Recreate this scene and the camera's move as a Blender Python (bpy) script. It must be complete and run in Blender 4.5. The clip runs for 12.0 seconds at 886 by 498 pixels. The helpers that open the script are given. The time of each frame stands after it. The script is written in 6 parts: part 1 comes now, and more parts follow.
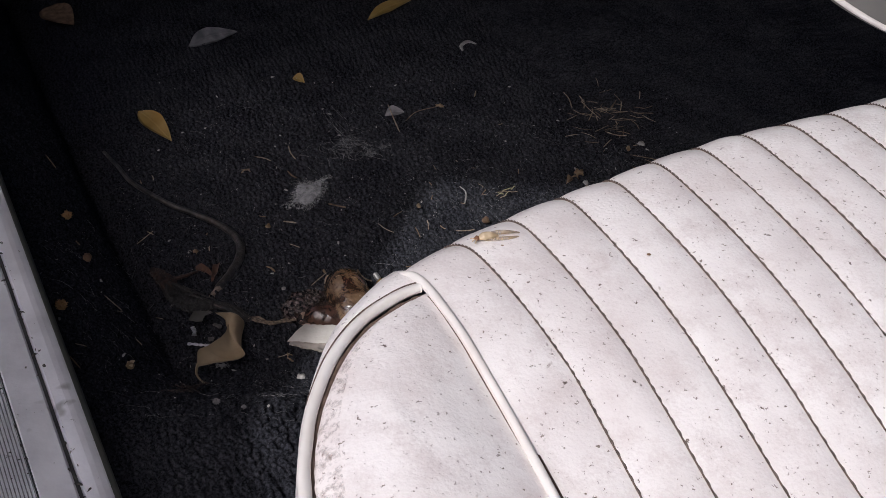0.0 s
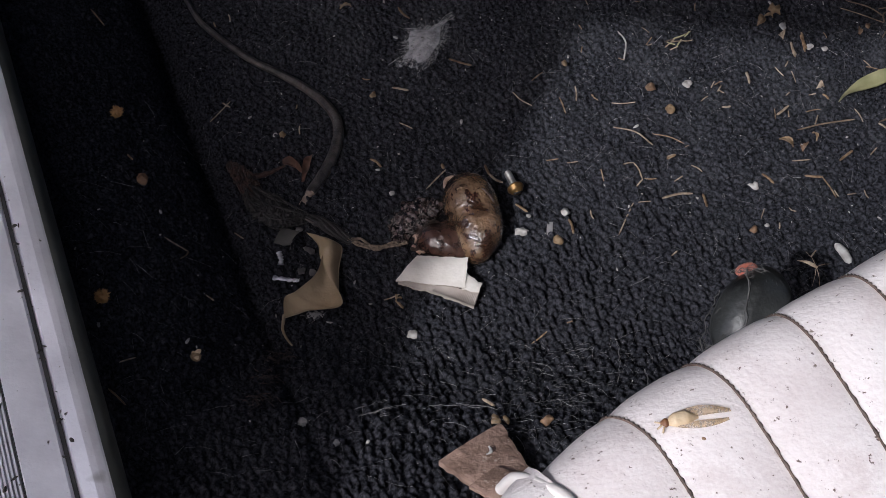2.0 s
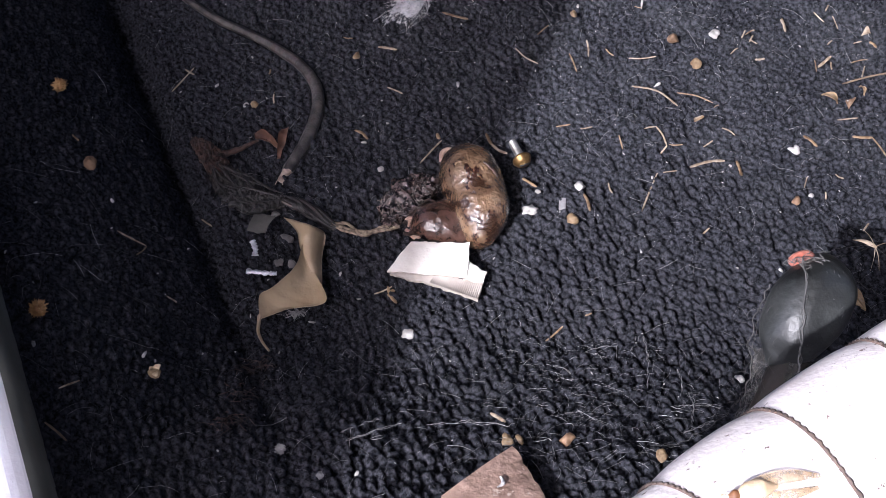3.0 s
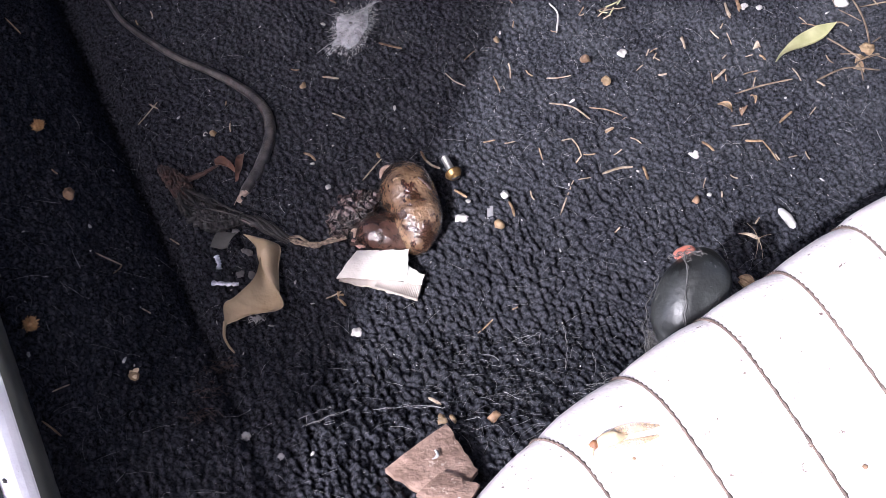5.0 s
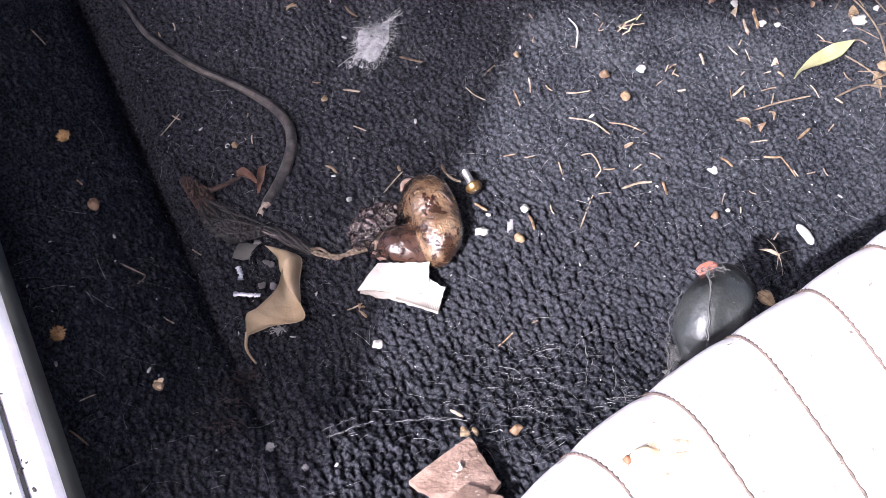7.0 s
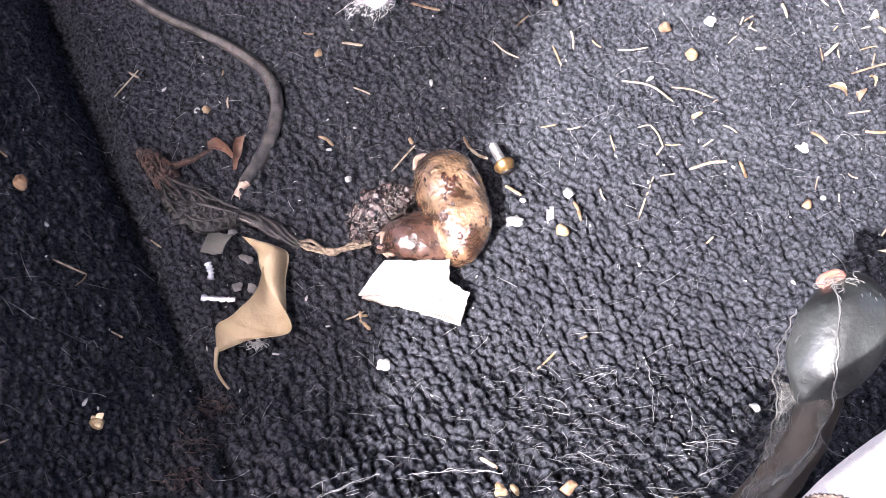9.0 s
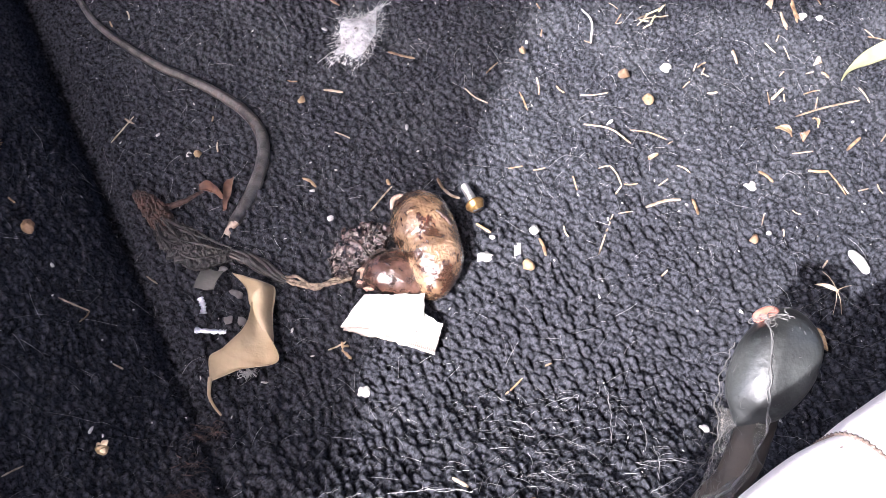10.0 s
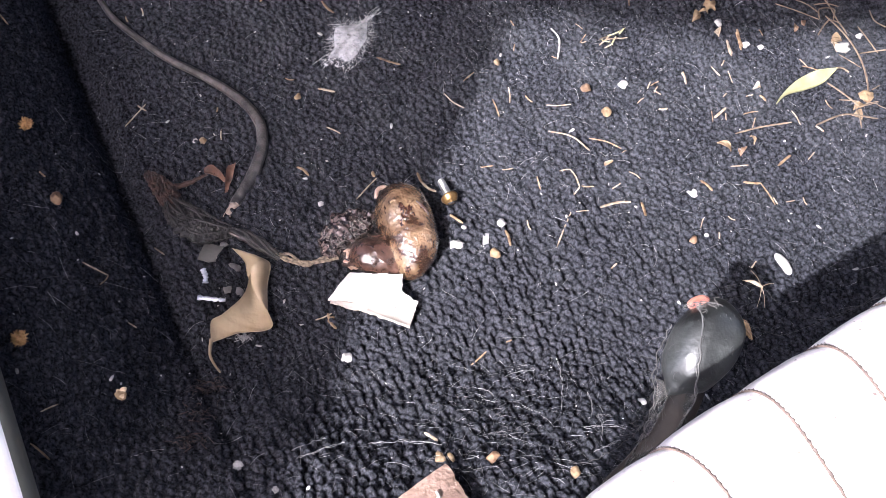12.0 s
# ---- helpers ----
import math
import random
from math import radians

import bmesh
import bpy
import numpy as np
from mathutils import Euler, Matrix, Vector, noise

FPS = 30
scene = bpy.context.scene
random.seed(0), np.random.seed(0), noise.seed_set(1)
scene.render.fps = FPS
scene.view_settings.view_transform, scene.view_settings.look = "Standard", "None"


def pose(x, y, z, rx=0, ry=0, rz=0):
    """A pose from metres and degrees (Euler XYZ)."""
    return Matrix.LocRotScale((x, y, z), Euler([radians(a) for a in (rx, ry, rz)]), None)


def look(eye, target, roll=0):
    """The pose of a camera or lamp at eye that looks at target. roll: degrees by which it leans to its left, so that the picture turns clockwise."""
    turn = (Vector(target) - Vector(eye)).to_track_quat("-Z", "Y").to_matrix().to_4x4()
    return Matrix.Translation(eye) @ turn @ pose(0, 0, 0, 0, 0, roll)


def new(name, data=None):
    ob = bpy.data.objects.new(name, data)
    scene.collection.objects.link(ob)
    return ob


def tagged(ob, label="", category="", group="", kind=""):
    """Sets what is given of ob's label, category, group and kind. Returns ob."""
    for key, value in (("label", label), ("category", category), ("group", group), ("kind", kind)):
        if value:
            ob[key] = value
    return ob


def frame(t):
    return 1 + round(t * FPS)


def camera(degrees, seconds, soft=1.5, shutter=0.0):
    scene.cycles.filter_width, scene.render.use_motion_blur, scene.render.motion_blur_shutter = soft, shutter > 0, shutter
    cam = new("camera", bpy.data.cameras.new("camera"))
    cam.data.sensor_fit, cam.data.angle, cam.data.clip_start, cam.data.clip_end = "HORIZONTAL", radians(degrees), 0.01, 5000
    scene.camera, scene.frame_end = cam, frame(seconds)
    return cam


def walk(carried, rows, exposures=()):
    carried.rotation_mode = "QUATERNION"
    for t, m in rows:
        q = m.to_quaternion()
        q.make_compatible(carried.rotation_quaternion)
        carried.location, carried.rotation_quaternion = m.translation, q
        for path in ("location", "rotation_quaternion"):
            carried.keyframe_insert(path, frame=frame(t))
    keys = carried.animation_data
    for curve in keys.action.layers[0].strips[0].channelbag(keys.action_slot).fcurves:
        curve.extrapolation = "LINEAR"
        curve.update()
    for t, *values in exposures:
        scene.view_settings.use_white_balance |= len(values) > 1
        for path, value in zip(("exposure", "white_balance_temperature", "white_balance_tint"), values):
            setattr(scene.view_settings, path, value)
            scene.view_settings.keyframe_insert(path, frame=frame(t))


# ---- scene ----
cam = camera(37.5, 12.0, soft=0.6)
PATH = [
    (0, (0.134, -0.702, 0.609), (0.194, 0.863, -0.635), 3.9),
    (0.1, (0.131, -0.697, 0.625), (0.179, 0.806, -0.692), 3.0),
    (0.2, (0.135, -0.677, 0.629), (0.16, 0.768, -0.754), 0.9),
    (0.3, (0.121, -0.667, 0.666), (0.17, 0.669, -0.822), 2.4),
    (0.4, (0.111, -0.656, 0.695), (0.14, 0.637, -0.831), 3.2),
    (0.5, (0.098, -0.651, 0.735), (0.116, 0.633, -0.798), 3.2),
    (0.6, (0.092, -0.657, 0.778), (0.122, 0.602, -0.776), 3.2),
    (0.7, (0.091, -0.662, 0.806), (0.129, 0.58, -0.762), 2.5),
    (0.8, (0.087, -0.674, 0.853), (0.128, 0.566, -0.715), 1.9),
    (0.9, (0.087, -0.674, 0.872), (0.129, 0.561, -0.701), 2.3),
    (1, (0.086, -0.662, 0.862), (0.137, 0.569, -0.714), 3.1),
    (1.2, (0.088, -0.611, 0.79), (0.143, 0.618, -0.787), 3.5),
    (1.4, (0.103, -0.526, 0.696), (0.103, 0.659, -0.916), 2.3),
    (1.5, (0.106, -0.5, 0.671), (0.087, 0.679, -0.944), 2.3),
    (1.7, (0.105, -0.468, 0.636), (0.075, 0.694, -0.991), 2.0),
    (2, (0.117, -0.425, 0.6), (0.019, 0.68, -1.064), -0.4),
    (2.5, (0.111, -0.377, 0.547), (0.036, 0.691, -1.142), -0.4),
    (3, (0.113, -0.36, 0.533), (0.018, 0.678, -1.174), -2.0),
    (3.5, (0.114, -0.359, 0.539), (0.02, 0.674, -1.171), -2.7),
    (3.7, (0.118, -0.39, 0.587), (0.057, 0.641, -1.126), -1.6),
    (5.3, (0.133, -0.398, 0.604), (0.08, 0.641, -1.104), -2.5),
    (5.5, (0.132, -0.396, 0.605), (0.081, 0.641, -1.105), -2.2),
    (6, (0.124, -0.394, 0.606), (0.069, 0.648, -1.101), -2.1),
    (6.5, (0.116, -0.396, 0.612), (0.075, 0.651, -1.092), -1.4),
    (7, (0.123, -0.399, 0.608), (0.067, 0.652, -1.093), -2.1),
    (7.2, (0.126, -0.4, 0.605), (0.073, 0.648, -1.097), -1.9),
    (8.8, (0.106, -0.318, 0.486), (0.052, 0.697, -1.236), -1.4),
    (9, (0.105, -0.316, 0.488), (0.063, 0.704, -1.232), -0.9),
    (9.5, (0.11, -0.319, 0.493), (0.069, 0.694, -1.231), -1.1),
    (9.8, (0.112, -0.323, 0.504), (0.083, 0.694, -1.218), -0.9),
    (10, (0.109, -0.33, 0.533), (0.094, 0.705, -1.179), -0.0),
    (10.5, (0.104, -0.35, 0.548), (0.115, 0.701, -1.154), 0.6),
    (11, (0.106, -0.345, 0.543), (0.131, 0.698, -1.163), 1.6),
    (11.5, (0.106, -0.342, 0.542), (0.135, 0.69, -1.171), 2.5),
    (12, (0.094, -0.375, 0.599), (0.16, 0.654, -1.114), 6.5),
]
walk(cam, [(t, look(eye, target, roll)) for t, eye, target, roll in PATH],
     exposures=[(0, 0.36, 6050, 14), (0.5, -0.33, 6050, 14), (1, -0.1, 6000, 14), (1.5, 0.15, 5950, 14), (2, 0.65, 5900, 14), (2.5, 1.4, 5850, 16), (3, 2.0, 5750, 19), (3.5, 2.35, 5750, 20), (5.5, 2.25, 5750, 20), (6.5, 2.55, 5800, 20), (7, 2.85, 5800, 20), (9, 3.77, 6050, 18), (10, 3.55, 6000, 18), (11.5, 3.1, 5900, 18), (12, 3.07, 5900, 18)])

# ---- light: sun from behind the viewer, past an added unseen board, and the sky ----
SUN_RAY = Vector((-0.46, -0.76, 1.00))
SUN_FROM = SUN_RAY.normalized()
world = bpy.data.worlds.new("world")
scene.world = world
world.use_nodes = True
sky = world.node_tree.nodes.new("ShaderNodeTexSky")
sky.sky_type, sky.sun_disc = "NISHITA", False
sky.sun_elevation = math.asin(SUN_FROM.z)
sky.sun_rotation = math.atan2(SUN_FROM.x, SUN_FROM.y)
sky.dust_density, sky.air_density = 5.0, 0.75
background = world.node_tree.nodes["Background"]
background.inputs["Strength"].default_value = 0.112
world.node_tree.links.new(sky.outputs["Color"], background.inputs["Color"])
sun = new("sun", bpy.data.lights.new("sun", "SUN"))
sun.data.energy, sun.data.angle, sun.data.color = 1.78, radians(0.6), (1.0, 0.96, 0.9)
sun.matrix_world = look(SUN_FROM * 5, (0, 0, 0))

# ---- the car's own axes: d into the car from the sill, e forward along it ----
CORNER = Vector((0.023, -0.344, 0.0))
AHEAD = Vector((-0.4392, 0.8984, 0.0))
INWARD = Vector((0.8984, 0.4392, 0.0))


def car(d, e, z):
    return CORNER + INWARD * d + AHEAD * e + Vector((0, 0, z))


CAR_TURN = Matrix((INWARD, AHEAD, (0, 0, 1))).transposed().to_4x4()
CAR = Matrix.Translation(CORNER) @ CAR_TURN


def height(x, y):
    """The height of the carpet: flat, a bank up to the sill with a crease at its foot, and a ramp below the seat."""
    d = (x - CORNER.x) * INWARD.x + (y - CORNER.y) * INWARD.y
    bank = np.interp(d, [-.2, 0, .010, .022, .045, .062, .076, .088, .1, .7], [.12, .118, .108, .094, .062, .036, .015, .004, 0, 0])
    ramp = np.interp(y, [-.6, -.3, -.22, -.165, -.11, -.085, -.065, .9], [.115, .115, .098, .066, .021, .006, 0, 0])
    h = np.clip(.5 + .5 * (bank - ramp) / .012, 0, 1)
    e = (x - CORNER.x) * AHEAD.x + (y - CORNER.y) * AHEAD.y
    crease = np.interp(e, [.10, .17, .24, .31, .40, .55], [.002, .004, .007, .012, .017, .019])
    wide = np.interp(e, [.17, .30, .45], [.0040, .0060, .0075])
    return ramp * (1 - h) + bank * h + .012 * h * (1 - h) - .003 - crease * np.exp(-((d - .0845) / wide) ** 2)


# ---- materials ----
def material(name, low, high, scale=40.0, rough=0.6, metal=0.0, bump=0.0, bump_scale=300.0, detail=6.0, coat=0.0,
             spread=(0.35, 0.65), rough_low=None, vary=0.0, sheen=0.0, clear=0.0, through_light=0.0, bump_depth=0.001):
    m = bpy.data.materials.new(name)
    m.use_nodes = True
    tree, shader = m.node_tree, m.node_tree.nodes["Principled BSDF"]
    place = tree.nodes.new("ShaderNodeTexCoord")
    n = tree.nodes.new("ShaderNodeTexNoise")
    n.inputs["Scale"].default_value, n.inputs["Detail"].default_value = scale, detail
    tree.links.new(place.outputs["Object"], n.inputs["Vector"])
    ramp = tree.nodes.new("ShaderNodeValToRGB")
    ramp.color_ramp.elements[0].position, ramp.color_ramp.elements[1].position = spread
    ramp.color_ramp.elements[0].color, ramp.color_ramp.elements[1].color = (*low, 1), (*high, 1)
    tree.links.new(n.outputs["Fac"], ramp.inputs["Fac"])
    colour = ramp.outputs["Color"]
    if vary:
        info = tree.nodes.new("ShaderNodeObjectInfo")
        mapped = tree.nodes.new("ShaderNodeMapRange")
        mapped.inputs["To Min"].default_value, mapped.inputs["To Max"].default_value = 1 - vary, 1 + vary
        tree.links.new(info.outputs["Random"], mapped.inputs["Value"])
        hue = tree.nodes.new("ShaderNodeHueSaturation")
        tree.links.new(mapped.outputs["Result"], hue.inputs["Value"])
        tree.links.new(colour, hue.inputs["Color"])
        colour = hue.outputs["Color"]
    tree.links.new(colour, shader.inputs["Base Color"])
    shader.inputs["Metallic"].default_value = metal
    shader.inputs["Roughness"].default_value = rough
    shader.inputs["Coat Weight"].default_value = coat
    shader.inputs["Coat Roughness"].default_value = 0.12
    shader.inputs["Sheen Weight"].default_value = sheen
    shader.inputs["Transmission Weight"].default_value = clear
    shader.inputs["Subsurface Weight"].default_value = through_light
    shader.inputs["Subsurface Scale"].default_value = 0.003
    if rough_low is not None:
        mapped = tree.nodes.new("ShaderNodeMapRange")
        mapped.inputs["To Min"].default_value, mapped.inputs["To Max"].default_value = rough_low, rough
        tree.links.new(n.outputs["Fac"], mapped.inputs["Value"])
        tree.links.new(mapped.outputs["Result"], shader.inputs["Roughness"])
    if bump:
        fine = tree.nodes.new("ShaderNodeTexNoise")
        fine.inputs["Scale"].default_value, fine.inputs["Detail"].default_value = bump_scale, 5.0
        tree.links.new(place.outputs["Object"], fine.inputs["Vector"])
        b = tree.nodes.new("ShaderNodeBump")
        b.inputs["Strength"].default_value, b.inputs["Distance"].default_value = bump, bump_depth
        tree.links.new(fine.outputs["Fac"], b.inputs["Height"])
        tree.links.new(b.outputs["Normal"], shader.inputs["Normal"])
    return m


def spotted(m, colour, scale, threshold, stretch=(1, 1, 1)):
    """Lays dirt flecks of one colour over a material."""
    tree, shader = m.node_tree, m.node_tree.nodes["Principled BSDF"]
    old = shader.inputs["Base Color"].links[0].from_socket
    place = tree.nodes.new("ShaderNodeTexCoord")
    turn = tree.nodes.new("ShaderNodeMapping")
    turn.inputs["Scale"].default_value = stretch
    n = tree.nodes.new("ShaderNodeTexNoise")
    n.inputs["Scale"].default_value, n.inputs["Detail"].default_value, n.inputs["Roughness"].default_value = scale, 3.0, 0.7
    tree.links.new(place.outputs["Object"], turn.inputs["Vector"])
    tree.links.new(turn.outputs["Vector"], n.inputs["Vector"])
    step = tree.nodes.new("ShaderNodeMapRange")
    step.inputs["From Min"].default_value, step.inputs["From Max"].default_value = threshold, threshold + 0.05
    tree.links.new(n.outputs["Fac"], step.inputs["Value"])
    mix = tree.nodes.new("ShaderNodeMix")
    mix.data_type = "RGBA"
    mix.inputs["B"].default_value = (*colour, 1)
    tree.links.new(step.outputs["Result"], mix.inputs["Factor"])
    tree.links.new(old, mix.inputs["A"])
    tree.links.new(mix.outputs["Result"], shader.inputs["Base Color"])
    return m


def stained(m, colour, scale, low, high):
    """Lays soft-edged grime of one colour over a material, in clouds broken up by a finer grain."""
    tree, shader = m.node_tree, m.node_tree.nodes["Principled BSDF"]
    old = shader.inputs["Base Color"].links[0].from_socket
    place = tree.nodes.new("ShaderNodeTexCoord")
    cloud, grain = tree.nodes.new("ShaderNodeTexNoise"), tree.nodes.new("ShaderNodeTexNoise")
    cloud.inputs["Scale"].default_value, cloud.inputs["Detail"].default_value, cloud.inputs["Roughness"].default_value = scale, 5.0, .6
    grain.inputs["Scale"].default_value, grain.inputs["Detail"].default_value, grain.inputs["Roughness"].default_value = scale * 11, 4.0, .7
    add = tree.nodes.new("ShaderNodeMath")
    add.operation = "MULTIPLY_ADD"
    add.inputs[1].default_value = .55
    step = tree.nodes.new("ShaderNodeMapRange")
    step.inputs["From Min"].default_value, step.inputs["From Max"].default_value = low + .27, high + .27
    mix = tree.nodes.new("ShaderNodeMix")
    mix.data_type = "RGBA"
    mix.inputs["B"].default_value = (*colour, 1)
    for n in (cloud, grain):
        tree.links.new(place.outputs["Object"], n.inputs["Vector"])
    tree.links.new(grain.outputs["Fac"], add.inputs[0])
    tree.links.new(cloud.outputs["Fac"], add.inputs[2])
    tree.links.new(add.outputs["Value"], step.inputs["Value"])
    tree.links.new(step.outputs["Result"], mix.inputs["Factor"])
    tree.links.new(old, mix.inputs["A"])
    tree.links.new(mix.outputs["Result"], shader.inputs["Base Color"])
    return m


def crinkled(m, scale, strength):
    """Adds patches of sharp tissue-like creases to a material's relief."""
    tree, shader = m.node_tree, m.node_tree.nodes["Principled BSDF"]
    place = tree.nodes.new("ShaderNodeTexCoord")
    crease = tree.nodes.new("ShaderNodeTexNoise")
    crease.noise_type = "RIDGED_MULTIFRACTAL"
    crease.inputs["Scale"].default_value, crease.inputs["Detail"].default_value, crease.inputs["Distortion"].default_value = scale, 3.0, .8
    patch = tree.nodes.new("ShaderNodeTexNoise")
    patch.inputs["Scale"].default_value = scale * .35
    tree.links.new(place.outputs["Object"], crease.inputs["Vector"])
    tree.links.new(place.outputs["Object"], patch.inputs["Vector"])
    times = tree.nodes.new("ShaderNodeMath")
    times.operation = "MULTIPLY"
    tree.links.new(crease.outputs["Fac"], times.inputs[0])
    tree.links.new(patch.outputs["Fac"], times.inputs[1])
    b = tree.nodes.new("ShaderNodeBump")
    b.inputs["Strength"].default_value, b.inputs["Distance"].default_value = strength, 0.005
    tree.links.new(times.outputs["Value"], b.inputs["Height"])
    if shader.inputs["Normal"].links:
        tree.links.new(shader.inputs["Normal"].links[0].from_socket, b.inputs["Normal"])
    tree.links.new(b.outputs["Normal"], shader.inputs["Normal"])
    tree.links.new(b.outputs["Normal"], shader.inputs["Coat Normal"])
    return m


def gauzy(m, scale, low, high):
    """Lets a thin web show holes between its fibres."""
    tree, shader = m.node_tree, m.node_tree.nodes["Principled BSDF"]
    place = tree.nodes.new("ShaderNodeTexCoord")
    n = tree.nodes.new("ShaderNodeTexNoise")
    n.inputs["Scale"].default_value, n.inputs["Detail"].default_value, n.inputs["Roughness"].default_value = scale, 5.0, .75
    tree.links.new(place.outputs["Object"], n.inputs["Vector"])
    step = tree.nodes.new("ShaderNodeMapRange")
    step.inputs["From Min"].default_value, step.inputs["From Max"].default_value = low, high
    tree.links.new(n.outputs["Fac"], step.inputs["Value"])
    tree.links.new(step.outputs["Result"], shader.inputs["Alpha"])
    return m


def pile(name, deep, top, dust_and_light):
    """Matted carpet fibre: dull, mottled at the size of fibres, loops and trodden patches."""
    m = material(name, deep, top, 620, 1.0, bump=.8, bump_scale=1900, detail=5.0, spread=(.36, .66), bump_depth=.0012)
    tree, shader = m.node_tree, m.node_tree.nodes["Principled BSDF"]
    shader.inputs["Specular IOR Level"].default_value = .06
    old = shader.inputs["Base Color"].links[0].from_socket
    place = tree.nodes.new("ShaderNodeTexCoord")
    patch = tree.nodes.new("ShaderNodeTexNoise")
    patch.inputs["Scale"].default_value, patch.inputs["Detail"].default_value, patch.inputs["Roughness"].default_value = 24, 7.0, .65
    tree.links.new(place.outputs["Object"], patch.inputs["Vector"])
    step = tree.nodes.new("ShaderNodeMapRange")
    step.inputs["From Min"].default_value, step.inputs["From Max"].default_value = .40, .72
    step.inputs["To Max"].default_value = .5
    tree.links.new(patch.outputs["Fac"], step.inputs["Value"])
    # dust tint grows ahead of the seat; on the rise it paints light
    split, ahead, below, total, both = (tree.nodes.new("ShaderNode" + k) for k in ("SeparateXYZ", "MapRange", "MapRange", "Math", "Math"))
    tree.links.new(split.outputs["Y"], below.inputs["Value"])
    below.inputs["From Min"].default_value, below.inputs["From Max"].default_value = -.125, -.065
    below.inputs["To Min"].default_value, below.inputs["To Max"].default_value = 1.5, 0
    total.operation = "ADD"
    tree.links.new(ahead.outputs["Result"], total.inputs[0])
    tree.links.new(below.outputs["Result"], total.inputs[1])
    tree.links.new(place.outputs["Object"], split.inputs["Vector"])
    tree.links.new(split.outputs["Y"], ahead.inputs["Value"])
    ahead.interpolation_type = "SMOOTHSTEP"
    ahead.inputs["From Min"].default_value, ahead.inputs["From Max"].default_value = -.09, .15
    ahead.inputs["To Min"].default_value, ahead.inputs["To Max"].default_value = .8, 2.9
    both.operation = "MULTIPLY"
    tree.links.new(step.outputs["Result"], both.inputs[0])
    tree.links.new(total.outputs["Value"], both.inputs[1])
    # and fades in the fold at the bank's foot: shade put into the colour
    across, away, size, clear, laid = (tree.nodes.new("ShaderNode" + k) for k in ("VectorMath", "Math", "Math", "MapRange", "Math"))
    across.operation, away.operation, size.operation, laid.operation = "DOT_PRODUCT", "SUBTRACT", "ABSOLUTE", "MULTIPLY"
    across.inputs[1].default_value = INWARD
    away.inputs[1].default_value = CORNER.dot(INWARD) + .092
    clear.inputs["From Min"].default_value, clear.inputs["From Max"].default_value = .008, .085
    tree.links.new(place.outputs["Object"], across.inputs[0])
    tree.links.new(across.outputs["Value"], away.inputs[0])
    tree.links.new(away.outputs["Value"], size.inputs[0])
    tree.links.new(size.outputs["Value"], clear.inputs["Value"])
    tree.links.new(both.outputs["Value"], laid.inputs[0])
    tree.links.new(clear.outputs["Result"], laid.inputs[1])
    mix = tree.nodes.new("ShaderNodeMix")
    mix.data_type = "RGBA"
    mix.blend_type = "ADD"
    mix.inputs["B"].default_value = (*dust_and_light, 1)
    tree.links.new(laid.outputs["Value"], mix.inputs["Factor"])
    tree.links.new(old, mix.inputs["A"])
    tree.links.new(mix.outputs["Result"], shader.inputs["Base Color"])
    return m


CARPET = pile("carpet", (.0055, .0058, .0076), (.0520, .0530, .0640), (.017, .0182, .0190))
spotted(CARPET, (.130, .128, .132), 1500, .665)
spotted(CARPET, (.0030, .0030, .0040), 900, .62)
VINYL = material("vinyl", (.74, .690, .678), (.86, .825, .810), 26, .5, bump=.3, bump_scale=600, rough_low=.36, detail=9.0, spread=(.30, .62))
VINYL = stained(VINYL, (.67, .605, .590), 60, .46, .80)
VINYL = spotted(VINYL, (.40, .345, .32), 95, .69, (1, .5, 1))
VINYL = spotted(VINYL, (.20, .16, .13), 240, .665)
VINYL = spotted(VINYL, (.12, .09, .075), 120, .715)
VINYL = spotted(VINYL, (.14, .10, .085), 330, .655)
PIPING = material("piping_vinyl", (.66, .61, .57), (.76, .73, .70), 30, .42, bump=.1, bump_scale=500)
SEAM = material("seam_dirt", (.07, .045, .035), (.16, .11, .085), 200, .9, bump=.4, bump_scale=900)
GRIME = gauzy(material("edge_grime", (.28, .19, .155), (.42, .32, .28), 150, .9), 260, .46, .90)
THREAD = material("thread", (.055, .040, .033), (.14, .105, .088), 300, .9)
ALUMINIUM = spotted(material("aluminium", (.70, .70, .74), (.86, .86, .90), 35, .5, metal=.55, bump=.15, bump_scale=400, rough_low=.36),
                    (.10, .09, .08), 170, .68)
ALUMINIUM = spotted(spotted(ALUMINIUM, (.45, .45, .46), 26, .645), (.15, .145, .14), 46, .705, (1, .5, 1))
FLANGE = material("dull_flange", (.085, .090, .076), (.14, .145, .122), 40, .5, metal=.15, bump=.2)
RIB_GROOVE = material("groove_grey", (.24, .24, .25), (.46, .46, .48), 120, .7, metal=.3, bump=.3)
DARK_GAP = material("dark_gap", (.01, .01, .012), (.03, .03, .03), 60, .8)
TEAL = spotted(spotted(material("teal_paint", (.27, .53, .50), (.40, .65, .61), 9, .42, rough_low=.3, bump=.1, bump_scale=250),
                       (.10, .12, .10), 85, .735), (.42, .40, .28), 22, .69)
TRIM = material("dark_lining", (.012, .012, .014), (.03, .03, .034), 12, .85, bump=.2, bump_scale=200)
TWIG = material("twig_bark", (.0900, .0630, .0405), (.2160, .1620, .1080), 120, .7, vary=.3, bump=.4)
STRAW = material("straw", (.100, .056, .027), (.275, .192, .110), 320, .6, vary=.3, bump=.3, bump_scale=600)
PALE = material("pale_straw", (.170, .120, .075), (.370, .305, .225), 320, .6, vary=.22, bump=.3, bump_scale=600)
